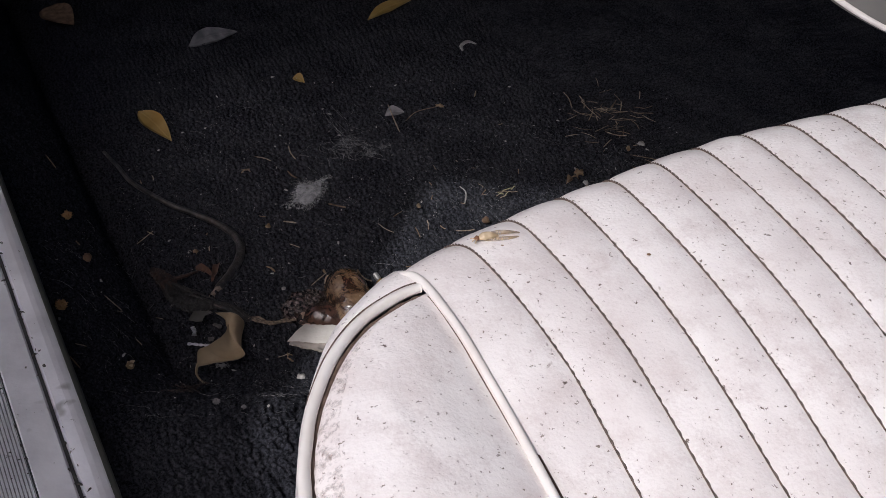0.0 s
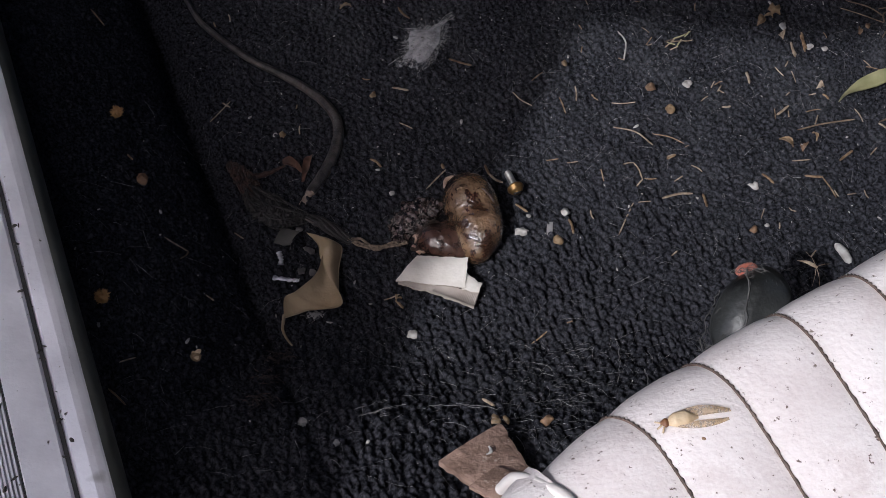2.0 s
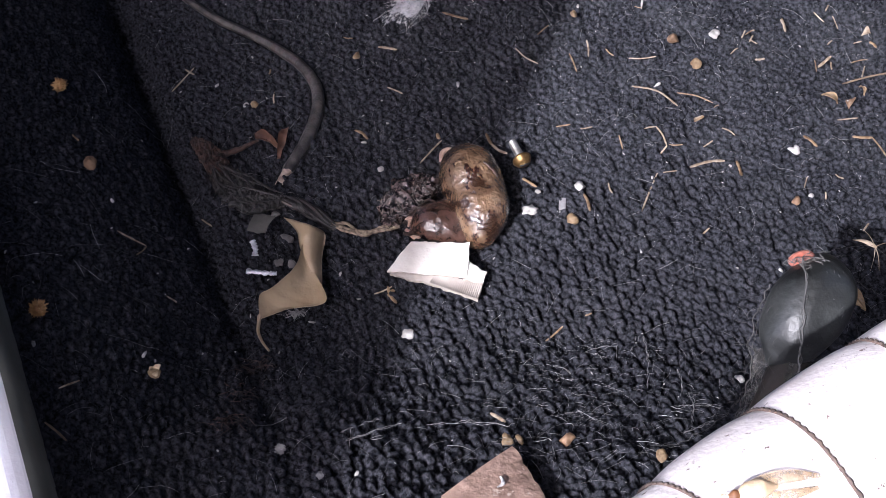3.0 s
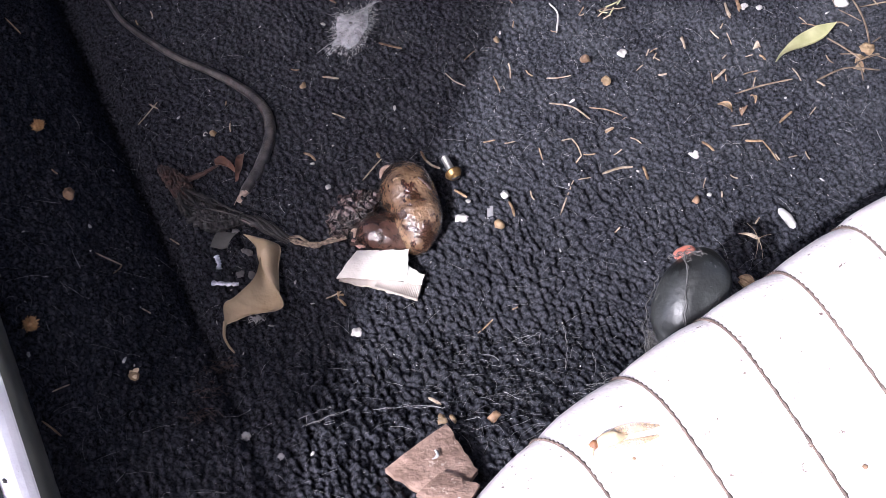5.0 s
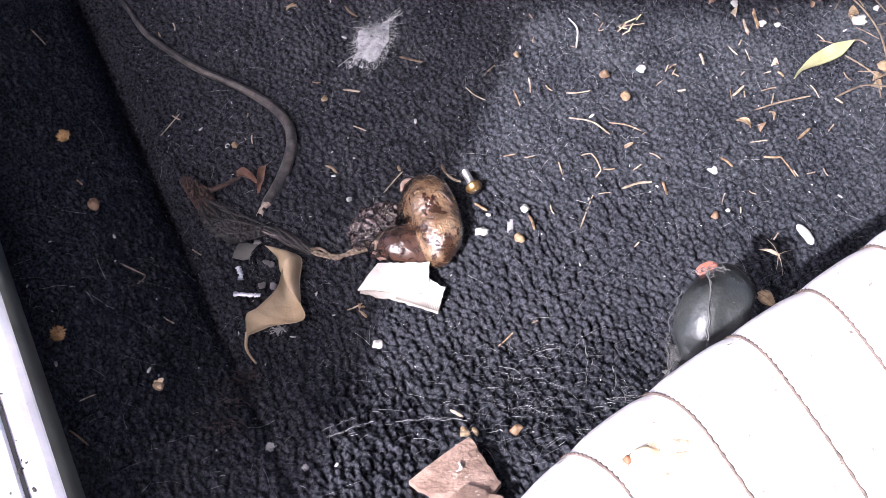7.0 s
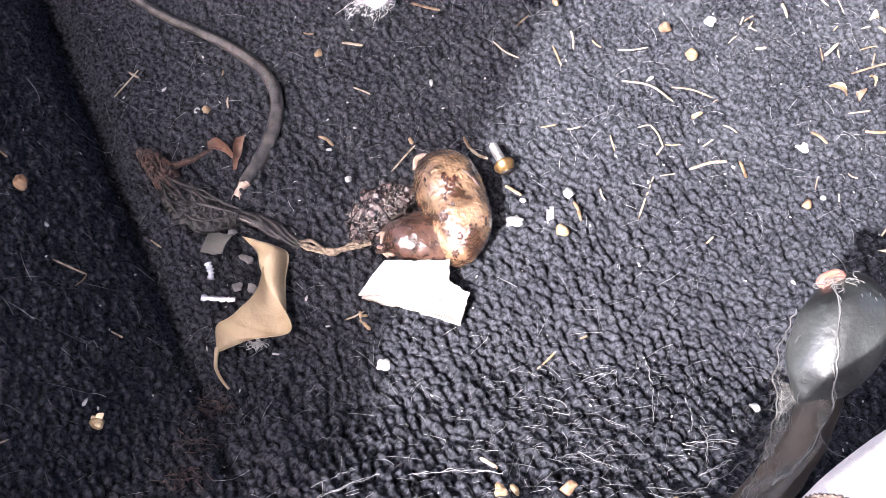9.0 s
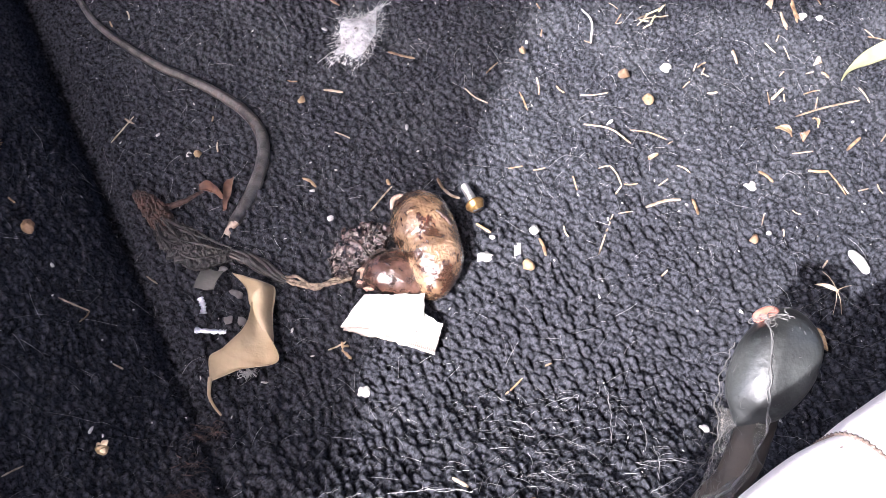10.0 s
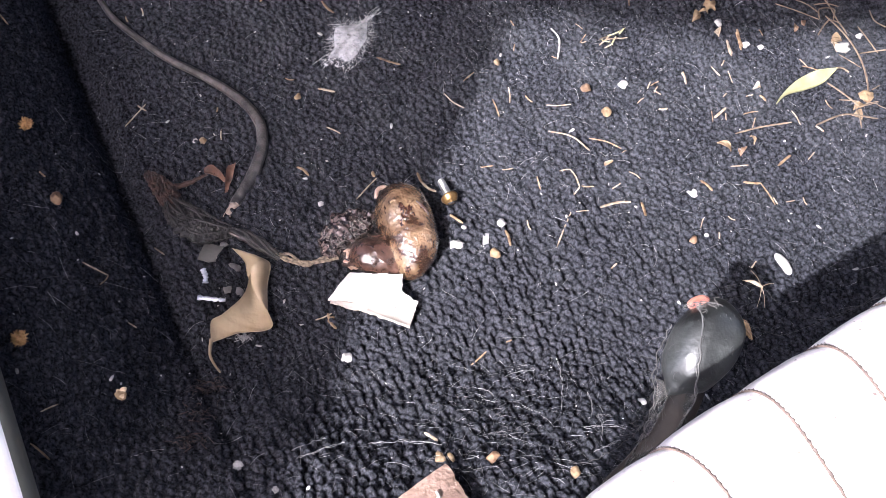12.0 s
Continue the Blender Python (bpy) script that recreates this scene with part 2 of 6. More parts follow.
CHIP_WHITE = material("white_chip", (.27, .26, .24), (.44, .43, .41), 200, .7, bump=.4, bump_scale=500)
CHIP_BROWN = material("brown_crumb", (.115, .065, .036), (.26, .165, .098), 200, .7, bump=.6, bump_scale=500, vary=.25)
CHIP_TAN = material("tan_crumb", (.120, .075, .036), (.26, .185, .105), 260, .7, bump=.8, bump_scale=600, vary=.25)
BURR = material("burr", (.34, .18, .07), (.54, .34, .15), 260, .7, bump=.8, bump_scale=600)
LINT = material("lint", (.30, .295, .295), (.52, .515, .51), 100, .9)
LINT_GREY = material("grey_lint", (.1360, .1360, .1428), (.2856, .2788, .2788), 100, .9)
CORD = spotted(material("grey_skin", (.016, .0145, .0138), (.082, .075, .070), 150, .36, bump=.7, bump_scale=900, rough_low=.3, coat=.35),
               (.05, .038, .034), 90, .62)
CORD_TIP = material("pale_tip", (.20, .145, .115), (.42, .34, .28), 300, .6, bump=.4, bump_scale=800)
LUMP_TAN = spotted(material("tan_skin", (.030, .014, .008), (.170, .108, .063), 110, .34, bump=.6, bump_scale=700, rough_low=.14, coat=1.0, through_light=.06, detail=9.0, spread=(.36, .62)),
                   (.030, .011, .007), 120, .585, (1, .6, 1))
LUMP_TAN = spotted(LUMP_TAN, (.33, .23, .14), 150, .645, (.6, 1, 1))
crinkled(LUMP_TAN, 260, .32)
LUMP_DARK = material("dark_skin", (.030, .016, .012), (.098, .052, .039), 150, .30, bump=.5, bump_scale=500, coat=1.0, rough_low=.2)
crinkled(LUMP_DARK, 190, .35)
STRING = material("beige_string", (.075, .054, .038), (.27, .21, .15), 500, .7, bump=.8, bump_scale=900)
WEB_FILM = gauzy(material("web_film", (.045, .043, .040), (.12, .115, .108), 200, .9, bump=.6, bump_scale=700), 320, .36, .82)
VEIN_PALE = material("pale_vein", (.22, .125, .085), (.46, .33, .26), 300, .4, bump=.5, coat=.4)
GAUZE_EDGE = gauzy(material("thin_gauze", (.24, .24, .25), (.40, .40, .41), 260, .95, bump=.8, bump_scale=900), 520, .44, .66)
GAUZE = gauzy(material("white_gauze", (.25, .25, .26), (.46, .46, .475), 260, .95, bump=.8, bump_scale=900), 420, .22, .50)
WRINKLE = spotted(material("shrivelled_skin", (.0040, .0034, .0034), (.022, .0185, .0175), 260, .46, bump=1.0, bump_scale=620, coat=.25),
                  (.14, .12, .10), 420, .69)
CRINKLE = material("glistening_skin", (.016, .012, .012), (.125, .105, .098), 400, .28, bump=.6, bump_scale=700, coat=.7, rough_low=.12)
WRINKLE_RED = material("reddish_skin", (.009, .0050, .0042), (.052, .024, .017), 300, .6, bump=1.0, bump_scale=450)
FILM = spotted(material("glistening_film", (.014, .009, .009), (.085, .060, .055), 300, .26, bump=.7, bump_scale=800, coat=.9, rough_low=.12), (.30, .25, .22), 420, .66)
PINK = material("pink_knot", (.40, .22, .17), (.62, .42, .35), 200, .4, bump=.4, coat=.4)
CARD = material("white_card", (.50, .475, .43), (.64, .62, .575), 60, .75, bump=.3, bump_scale=450)
# cream lower layer; the shade on its slant is put into this darker colour
CARD_LOW = material("shaded_cream_card", (.28, .245, .215), (.38, .345, .31), 90, .8, bump=.4, bump_scale=500)
CARD_EDGE = material("card_edge", (.26, .23, .19), (.48, .44, .38), 500, .9, bump=.8, bump_scale=900)
LEAF_DRY = spotted(material("dry_leaf", (.215, .150, .083), (.325, .250, .160), 45, .55, bump=.35, bump_scale=350, rough_low=.42),
                   (.20, .11, .045), 60, .73)
LEAF_RED = material("red_leaf", (.046, .021, .014), (.125, .062, .040), 150, .55, bump=.4)
LEAF_GREEN = material("pale_green_leaf", (.22, .225, .105), (.36, .345, .19), 70, .5, bump=.3)
LEAF_YELLOW = material("yellow_leaf", (.2880, .1800, .0424), (.3720, .2520, .0840), 60, .55, bump=.3)
FOIL = material("foil", (.55, .55, .60), (.85, .85, .90), 500, .35, metal=.7, bump=.6, bump_scale=500)
GREY_PAPER = material("grey_paper", (.045, .043, .038), (.085, .082, .074), 80, .7, bump=.3)
KNOB = material("dusty_dark_plastic", (.0065, .0072, .0072), (.0350, .0375, .0360), 55, .50, bump=.4, bump_scale=350, rough_low=.34, detail=8.0)
KNOB = spotted(spotted(KNOB, (.026, .028, .027), 130, .62), (.060, .062, .060), 420, .675)
WEB_PALE = material("pale_web", (.052, .052, .051), (.125, .123, .120), 100, .9)
WEB = material("dusty_web", (.030, .030, .030), (.085, .083, .081), 100, .9)
ORANGE = material("orange_plastic", (.36, .10, .065), (.52, .26, .20), 120, .45, bump=.3)
STEM = material("stained_stem", (.006, .0042, .003), (.024, .0165, .011), 60, .75, bump=.4, bump_scale=300)
BRASS = material("brass", (.10, .055, .022), (.27, .165, .065), 250, .45, metal=.8, bump=.4)
STEEL = material("screw_steel", (.28, .27, .26), (.55, .54, .52), 300, .4, metal=.9, bump=.3)
BROWN_BOARD = spotted(material("brown_board", (.185, .118, .088), (.36, .245, .19), 110, .8, bump=1.0, bump_scale=330),
                      (.46, .37, .30), 190, .62)
HUSK = material("husk", (.42, .30, .17), (.62, .50, .34), 160, .5, bump=.5)
HUSK_WING = gauzy(material("husk_wing", (.40, .29, .17), (.62, .50, .36), 160, .4, bump=.4), 300, .25, .75)
HUSK_DARK = material("husk_dark", (.10, .04, .02), (.26, .12, .05), 160, .5, bump=.5)
RING = spotted(material("off_white_plastic", (.120, .117, .110), (.185, .181, .170), 12, .5, bump=.15), (.25, .24, .22), 40, .66)
SOIL = material("soil", (.05, .035, .022), (.12, .085, .05), 14, .95, bump=.8, bump_scale=60)
PLASTER = material("plaster", (.42, .41, .39), (.58, .57, .54), 6, .9, bump=.4, bump_scale=90)
DARK_GRIT = material("black_grit", (.012, .011, .010), (.05, .045, .038), 300, .8, bump=.5)
FLAKE = material("dark_flake", (.06, .055, .055), (.15, .14, .14), 200, .5, bump=.4)
GRASS = material("dry_grass", (.26, .17, .07), (.48, .35, .17), 30, .7, vary=.2)


# ---- makers ----
def mesh_of(name, verts, faces, mats, smooth=True, index=None):
    me = bpy.data.meshes.new(name)
    me.from_pydata([tuple(v) for v in verts], [], faces)
    for m in (mats if isinstance(mats, (list, tuple)) else [mats]):
        me.materials.append(m)
    me.polygons.foreach_set("use_smooth", [smooth] * len(me.polygons))
    if index is not None:
        me.polygons.foreach_set("material_index", index)
    me.update()
    return me


def thing(name, label, category, group="", kind="", at=(0, 0, 0)):
    ob = new(name)
    ob.location = at
    ob.empty_display_size = 0.01
    return tagged(ob, label, category, group, kind)


def part(name, data, parent, label=""):
    ob = new(name, data)
    ob.parent = parent
    ob.matrix_parent_inverse = Matrix.Translation(-parent.location) if parent.type == "EMPTY" else Matrix.Identity(4)
    return tagged(ob, label)


def spline(points, n):
    p = np.array(points, float)
    p = np.vstack([2 * p[0] - p[1], p, 2 * p[-1] - p[-2]])
    out = []
    for u in np.linspace(0, len(p) - 3, n):
        i = min(int(u), len(p) - 4)
        f = u - i
        a, b, c, d = p[i:i + 4]
        out.append(.5 * (2 * b + (c - a) * f + (2 * a - 5 * b + 4 * c - d) * f * f + (3 * b - a - 3 * c + d) * f ** 3))
    return np.array(out)


def tube(points, radii, seg=8, flat=1.0, closed=False, rough=0.0, rough_scale=200.0):
    """Verts and faces of a tube along points; flat squeezes it in height."""
    p = np.array(points, float)
    n = len(p)
    r = [float(v) for v in np.broadcast_to(np.array(radii, float), (n,))]
    verts, faces = [], []
    for i in range(n):
        a, b = (p[i - 1], p[(i + 1) % n]) if closed else (p[max(i - 1, 0)], p[min(i + 1, n - 1)])
        along = Vector(b - a).normalized()
        side = along.cross(Vector((0, 0, 1)))
        side = side.normalized() if side.length > 1e-4 else Vector((1, 0, 0))
        over = side.cross(along)
        for k in range(seg):
            w = 2 * math.pi * k / seg
            v = Vector(p[i]) + r[i] * (math.cos(w) * side + flat * math.sin(w) * over)
            if rough:
                v += (v - Vector(p[i])) * rough * noise.noise(v * rough_scale)
            verts.append(v)
    last = n if closed else n - 1
    for i in range(last):
        j = (i + 1) % n
        for k in range(seg):
            l = (k + 1) % seg
            faces.append((i * seg + k, j * seg + k, j * seg + l, i * seg + l)[::-1])
    if not closed:
        faces.append(tuple(range(seg)))
        faces.append(tuple((n - 1) * seg + k for k in reversed(range(seg))))
    return verts, faces


def joined(pieces):
    verts, faces = [], []
    for v, f in pieces:
        o = len(verts)
        verts += list(v)
        faces += [tuple(i + o for i in face) for face in f]
    return verts, faces


def grid_faces(rows, cols, wrap=False):
    return [(i * cols + j, i * cols + (j + 1) % cols, (i + 1) * cols + (j + 1) % cols, (i + 1) * cols + j)
            for i in range(rows - 1) for j in range(cols if wrap else cols - 1)]


def box(x0, x1, y0, y1, z0, z1, bevel=0.0):
    bm = bmesh.new()
    bmesh.ops.create_cube(bm, size=1)
    for v in bm.verts:
        v.co = Vector(((x0, x1)[v.co.x > 0], (y0, y1)[v.co.y > 0], (z0, z1)[v.co.z > 0]))
    if bevel:
        bmesh.ops.bevel(bm, geom=list(bm.edges), offset=bevel, segments=3, affect="EDGES", profile=.6)
    verts, faces = [v.co.copy() for v in bm.verts], []
    bm.verts.index_update()
    faces = [tuple(v.index for v in f.verts) for f in bm.faces]
    bm.free()
    return verts, faces


def in_car(vf):
    return [CAR @ Vector(v) for v in vf[0]], vf[1]


def ball(centre, radii, seg=16, rings=10, rough=0.0, scale=100.0, turn=None):
    verts, faces = [], []
    for i in range(rings + 1):
        a = math.pi * i / rings
        for k in range(seg):
            b = 2 * math.pi * k / seg
            v = Vector((math.sin(a) * math.cos(b) * radii[0], math.sin(a) * math.sin(b) * radii[1], math.cos(a) * radii[2]))
            if turn:
                v = turn @ v
            w = v + Vector(centre)
            verts.append(w + v * rough * noise.noise(w * scale))
    return verts, [f[::-1] for f in grid_faces(rings + 1, seg, True)]


def on_floor(x, y, up=0.0):
    return Vector((x, y, float(height(x, y)) + up))


# ---- ground outside ----
ground = new("ground", mesh_of("ground", [(-600, -600, -.27), (600, -600, -.27), (600, 600, -.27), (-600, 600, -.27)], [(0, 1, 2, 3)], SOIL, False))
tagged(ground, "bare brown soil under dry grass beside the car", "ground", kind="structure")
rng = random.Random(4)
blades = []
for _ in range(1400):
    x, y = rng.uniform(-.75, -.12), rng.uniform(-.75, .35)
    if (x - CORNER.x) * INWARD.x + (y - CORNER.y) * INWARD.y > -.12:
        continue
    a, l, h = rng.uniform(0, 6.3), rng.uniform(.05, .16), rng.uniform(.005, .06)
    c, s = math.cos(a) * l, math.sin(a) * l
    blades.append(tube([(x, y, -.27), (x + c * .4, y + s * .4, -.265 + h), (x + c, y + s, -.265 + h * .6)], [.0016, .0014, .0005], 3))
grass = new("dry_grass", mesh_of("dry_grass", *joined(blades), GRASS))
tagged(grass, "tangled straw-coloured dry grass on the soil", "grass", kind="stuff")

# ---- the carpeted floor: one sheet, knobbly loops where it is seen near ----
def steps(spans):
    out = []
    for a, b, s in spans:
        out.append(np.arange(a, b, s))
    return np.concatenate(out + [[spans[-1][1]]])


ds = steps([(0.0, .104, .0006), (.104, .50, .0008), (.50, .78, .003), (.78, 1.25, .03)])
es = steps([(-.95, -.1, .03), (-.1, .06, .004), (.06, .56, .0008), (.56, .82, .003)])
D, E = np.meshgrid(ds, es, indexing="ij")
X, Y = CORNER.x + INWARD.x * D + AHEAD.x * E, CORNER.y + INWARD.y * D + AHEAD.y * E
Z = height(X, Y)
slow = .0022 * np.sin(X * 31 + 1.3) * np.sin(Y * 27 + .4) + .0012 * np.sin(X * 71 + Y * 53)
Z = Z + slow * (D > .1)


def hashed(i, j, k):
    v = np.sin(i * 127.1 + j * 311.7 + k * 74.7) * 43758.5453
    return v - np.floor(v)


def soft_noise(x, y, cell, k):
    """Smooth random values from 0 to 1 on a grid of that cell."""
    x, y = x / cell, y / cell
    i, j = np.floor(x), np.floor(y)
    u, w = x - i, y - j
    u, w = u * u * (3 - 2 * u), w * w * (3 - 2 * w)
    return (hashed(i, j, k) * (1 - u) + hashed(i + 1, j, k) * u) * (1 - w) + (hashed(i, j + 1, k) * (1 - u) + hashed(i + 1, j + 1, k) * u) * w


# loops lie in rows that slant across the floor, followed along its surface; they are matted flat in places
rise = np.gradient(Z, axis=0)
run_d = np.gradient(D, axis=0)
ARC = np.cumsum(np.sqrt(rise ** 2 + run_d ** 2), axis=0)
ARC = ARC - ARC[-1:] + D[-1:]
C, S = math.cos(radians(-50)), math.sin(radians(-50))
drift_u, drift_w = (soft_noise(ARC, E, .030, 21) - .5) * .0045, (soft_noise(ARC, E, .024, 22) - .5) * .0045
U, W = (ARC * C + E * S + drift_u) / .0051, (-ARC * S + E * C + drift_w) / .0037
loops = np.zeros_like(X)
ri = np.floor(W)
for dj in (-1, 0, 1):
    j = ri + dj
    shift = .5 * (np.mod(j, 2)) + .35 * hashed(j, j * 0, 9)
    ci = np.floor(U - shift)
    for di in (-1, 0, 1):
        i = ci + di
        cx = i + .5 + shift + .42 * (hashed(i, j, 1) - .5)
        cy = j + .5 + .46 * (hashed(i, j, 2) - .5)
        a = (U - cx) * 1.0 + (.15 + .4 * hashed(i, j, 6)) * (W - cy)
        b = (W - cy)
        big = .80 + .45 * hashed(i, j, 3)
        q = (a / (.60 * big)) ** 2 + (b / (.58 * big)) ** 2
        loops = np.maximum(loops, np.sqrt(np.clip(1 - q, 0, 1)) * (.66 + .55 * hashed(i, j, 4)))
far = np.clip((Y + .02) / .12, 0, 1)
matted = np.clip(soft_noise(X, Y, .042, 31) * 1.1 + soft_noise(X, Y, .017, 32) * .7 - .35, 0, 1) * (.35 + .65 * far)
deep = .0060 * (1 - .42 * far) * (1 - .50 * matted) * np.interp(D, [0, .085, .11], [.62, .62, 1])
fuzz = .0015 * (soft_noise(ARC, E, .0021, 41) - .5) + .0013 * (hashed(np.floor(ARC / .0010), np.floor(E / .0010), 5) - .5)
fuzz = fuzz * (.42 + .75 * far + .3 * matted)
lift = deep * loops + fuzz - .0022
gx, gy = np.gradient(Z, axis=0) / np.gradient(D, axis=0), np.gradient(Z, axis=1) / np.gradient(E, axis=1)
length = np.sqrt(1 + gx ** 2 + gy ** 2)
nd, ne, nz = -gx / length, -gy / length, 1 / length
X2 = X + (nd * INWARD.x + ne * AHEAD.x) * lift
Y2 = Y + (nd * INWARD.y + ne * AHEAD.y) * lift
Z2 = Z + nz * lift
rows_n, cols_n = X.shape
me = bpy.data.meshes.new("floor")
me.vertices.add(rows_n * cols_n)
me.vertices.foreach_set("co", np.stack([X2, Y2, Z2], -1).astype(np.float32).ravel())
ii = (np.arange(rows_n - 1)[:, None] * cols_n + np.arange(cols_n - 1)[None]).ravel()
quads = np.stack([ii, ii + cols_n, ii + cols_n + 1, ii + 1], -1).astype(np.int32)
me.loops.add(quads.size)
me.polygons.add(len(quads))
me.loops.foreach_set("vertex_index", quads.ravel())
me.polygons.foreach_set("loop_start", np.arange(0, quads.size, 4, dtype=np.int32))
me.polygons.foreach_set("use_smooth", np.ones(len(quads), bool))
me.update(calc_edges=True)
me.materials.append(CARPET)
floor = new("floor", me)
tagged(floor, "worn dark navy loop-pile carpet littered with straw", "carpet", kind="structure")

# ---- sill, body and lining that close the car ----
def strip(name, profile, e0, e1, mat, label, category, parent=None, n=60, wave=0.0):
    """A profile in (d, z) drawn along the car."""
    verts = []
    for e in np.linspace(e0, e1, n):
        for d, z in profile:
            verts.append(CAR @ Vector((d, e, z + wave * noise.noise(Vector((d * 30, e * 18, 3))))))
    data = mesh_of(name, verts, grid_faces(n, len(profile)), mat, False)
    data.polygons.foreach_set("use_smooth", [name == "flange_face"] * len(data.polygons))
    if parent is not None:
        return part(name, data, parent, label)
    return tagged(new(name, data), label, category, kind="structure")


strip("edge_gap", [(-.0655, .1335), (-.0685, .1300)], -1.25, .492, DARK_GAP, "dark gap beside the scuff plate", "sill", n=4)
strip("door_sill", [(-.0635, .131), (-.071, .1285), (-.084, .1275), (-.0855, .1262), (-.088, .1275), (-.116, .1262), (-.124, .122), (-.1275, .114),
                    (-.129, .06), (-.122, -.02), (-.05, -.06)], -1.3, .497, TEAL, "chipped turquoise painted steel door sill", "door sill", wave=.0008)
# the pillar's shadow is put into its colour: dark trim, not turquoise
strip("door_pillar", [(-.127, -.1), (-.127, .40), (-.09, 1.03), (.0, 1.03), (.012, .40), (.012, -.1)], .503, .60, TRIM,
      "front door pillar coloured dark for its shadow", "door pillar", n=6)
tagged(new("door_pillar_face", mesh_of("door_pillar_face", [CAR @ Vector(p) for p in ((-.127, .503, -.1), (.012, .503, -.1), (.012, .503, .40), (.0, .503, 1.03), (-.09, .503, 1.03), (-.127, .503, .40))],
       [(0, 1, 2, 3, 4, 5)], TRIM, False)), "rear face of the door pillar coloured dark for its shadow", "door pillar", kind="structure")
# unseen far side; the opening above it is added to light the bank
strip("wall_right", [(1.25, -.02), (1.25, .48)], -1.3, .95, TRIM, "unseen dark lining of the car's far side, kept low to let skylight in", "wall", n=4)
for name, e, top in (("wall_front", .82, .82), ("wall_back", -1.25, 1.04)):
    data = mesh_of(name, *in_car(box(.0, 1.25, e, e + .02, -.02, top)), TRIM, False)
    tagged(new(name, data), "dark trim panel that closes the cabin", "wall", kind="structure")
# unseen roof; its outer edge is placed to limit where sun falls
tagged(new("ceiling", mesh_of("ceiling", *in_car(box(-.14, 1.27, -1.25, .84, 1.04, 1.07)), TRIM, False)), "unseen dark car roof lining, its edge set to shape the sunlight", "ceiling", kind="structure")

# unseen box, pulled back over the footwell to shade the far carpet
tagged(new("dashboard", mesh_of("dashboard", *in_car(box(.0, 1.25, .42, .82, .42, .64, .03)), TRIM)), "unseen dark underside of the dashboard, sized to shade the footwell", "dashboard", kind="structure")

plate = thing("sill_plate", "scuffed aluminium scuff plate with fine ribs on the sill", "sill plate", at=car(-.03, -.2, .13))
edge = [(.0030, .1358), (.0022, .1362), (-.0005, .1369), (-.0032, .1371), (-.0085, .1362), (-.0100, .1340), (-.0114, .1340), (-.0128, .1362), (-.0280, .1362), (-.0296, .1335)]
strip("inner_flange", edge, -1.25, .492, ALUMINIUM, "", "", plate, n=80, wave=.0005)
strip("flange_face", [(.0060, .106), (.0070, .118), (.0070, .128), (.0060, .1325), (.0046, .1346), (.0030, .1358)], -1.25, .492, FLANGE, "dull olive-grey inner edge", "", plate, n=40, wave=.0005)
strip("outer_rail", [(-.0580, .1335), (-.0592, .1362), (-.0640, .1362), (-.0655, .134), (-.066, .128)], -1.25, .492, ALUMINIUM, "", "", plate, n=80, wave=.0005)
# bed between the ribs, a darker grey than the plate
strip("rib_bed", [(-.0292, .1332), (-.0584, .1332)], -1.25, .386, RIB_GROOVE, "greyer bed between the ribs", "", plate, n=4)
strip("end_plate", [(-.0280, .1362), (-.036, .1368), (-.051, .1368), (-.0600, .1362)], .396, .492, ALUMINIUM, "", "", plate, n=12, wave=.0006)
verts = []
for k in range(9):
    a = k / 8 * math.pi / 2
    for d in np.linspace(-.0280, -.0600, 9):
        bow = .004 * (1 - ((d + .044) / .016) ** 2)
        verts.append(CAR @ Vector((d, .397 - .012 * math.sin(a) - .004 + bow, .1366 - .0034 * (1 - math.cos(a)))))
part("step", mesh_of("step", verts, grid_faces(9, 9), ALUMINIUM), plate, "rounded bright step at the end of the ribs")
# dark strips that deepen the lines of the plate's grooves
for d0, d1, z in ((-.0099, -.0117, .1350), (-.0280, -.0294, .1352), (-.0578, -.0592, .1352)):
    strip("groove", [(d0, z), (d1, z)], -1.25, .385 if d0 < -.02 else .492, DARK_GAP, "dark strip laid along a groove", "", plate, n=4)
for k in range(17):
    d = -.0304 - k * .00168
    rib = in_car(([Vector((d + o, e, z)) for e in np.linspace(-1.25, .384, 24) for o, z in ((.00056, .1330), (.00042, .1350), (-.00042, .1350), (-.00056, .1330))],
                  grid_faces(24, 4)))
    part("rib", mesh_of("rib", *rib, ALUMINIUM, False), plate)
strip("sill_gap", [(.012, .05), (.0055, .110), (-.064, .126), (-.068, .10)], -1.25, .50, DARK_GAP, "dark gap under the sill plate", "sill", n=4)

# an unseen board added beside the viewer; its edge draws the line between sun and shade on the carpet, and the sill
# stays in the sun
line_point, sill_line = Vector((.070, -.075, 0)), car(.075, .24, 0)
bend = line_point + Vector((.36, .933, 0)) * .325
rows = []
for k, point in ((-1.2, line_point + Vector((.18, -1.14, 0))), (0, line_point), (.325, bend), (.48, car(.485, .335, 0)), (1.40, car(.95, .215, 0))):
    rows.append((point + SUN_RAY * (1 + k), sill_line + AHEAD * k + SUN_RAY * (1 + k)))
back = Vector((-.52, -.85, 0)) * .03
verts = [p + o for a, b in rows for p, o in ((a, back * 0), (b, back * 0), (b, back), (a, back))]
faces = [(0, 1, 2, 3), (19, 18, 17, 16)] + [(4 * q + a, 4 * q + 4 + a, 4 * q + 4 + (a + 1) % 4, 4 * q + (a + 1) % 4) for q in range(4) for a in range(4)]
tagged(new("shading_board", mesh_of("shading_board", verts, faces, PLASTER, False)), "unseen grey board added to cast the shade on the carpet", "board", kind="structure")

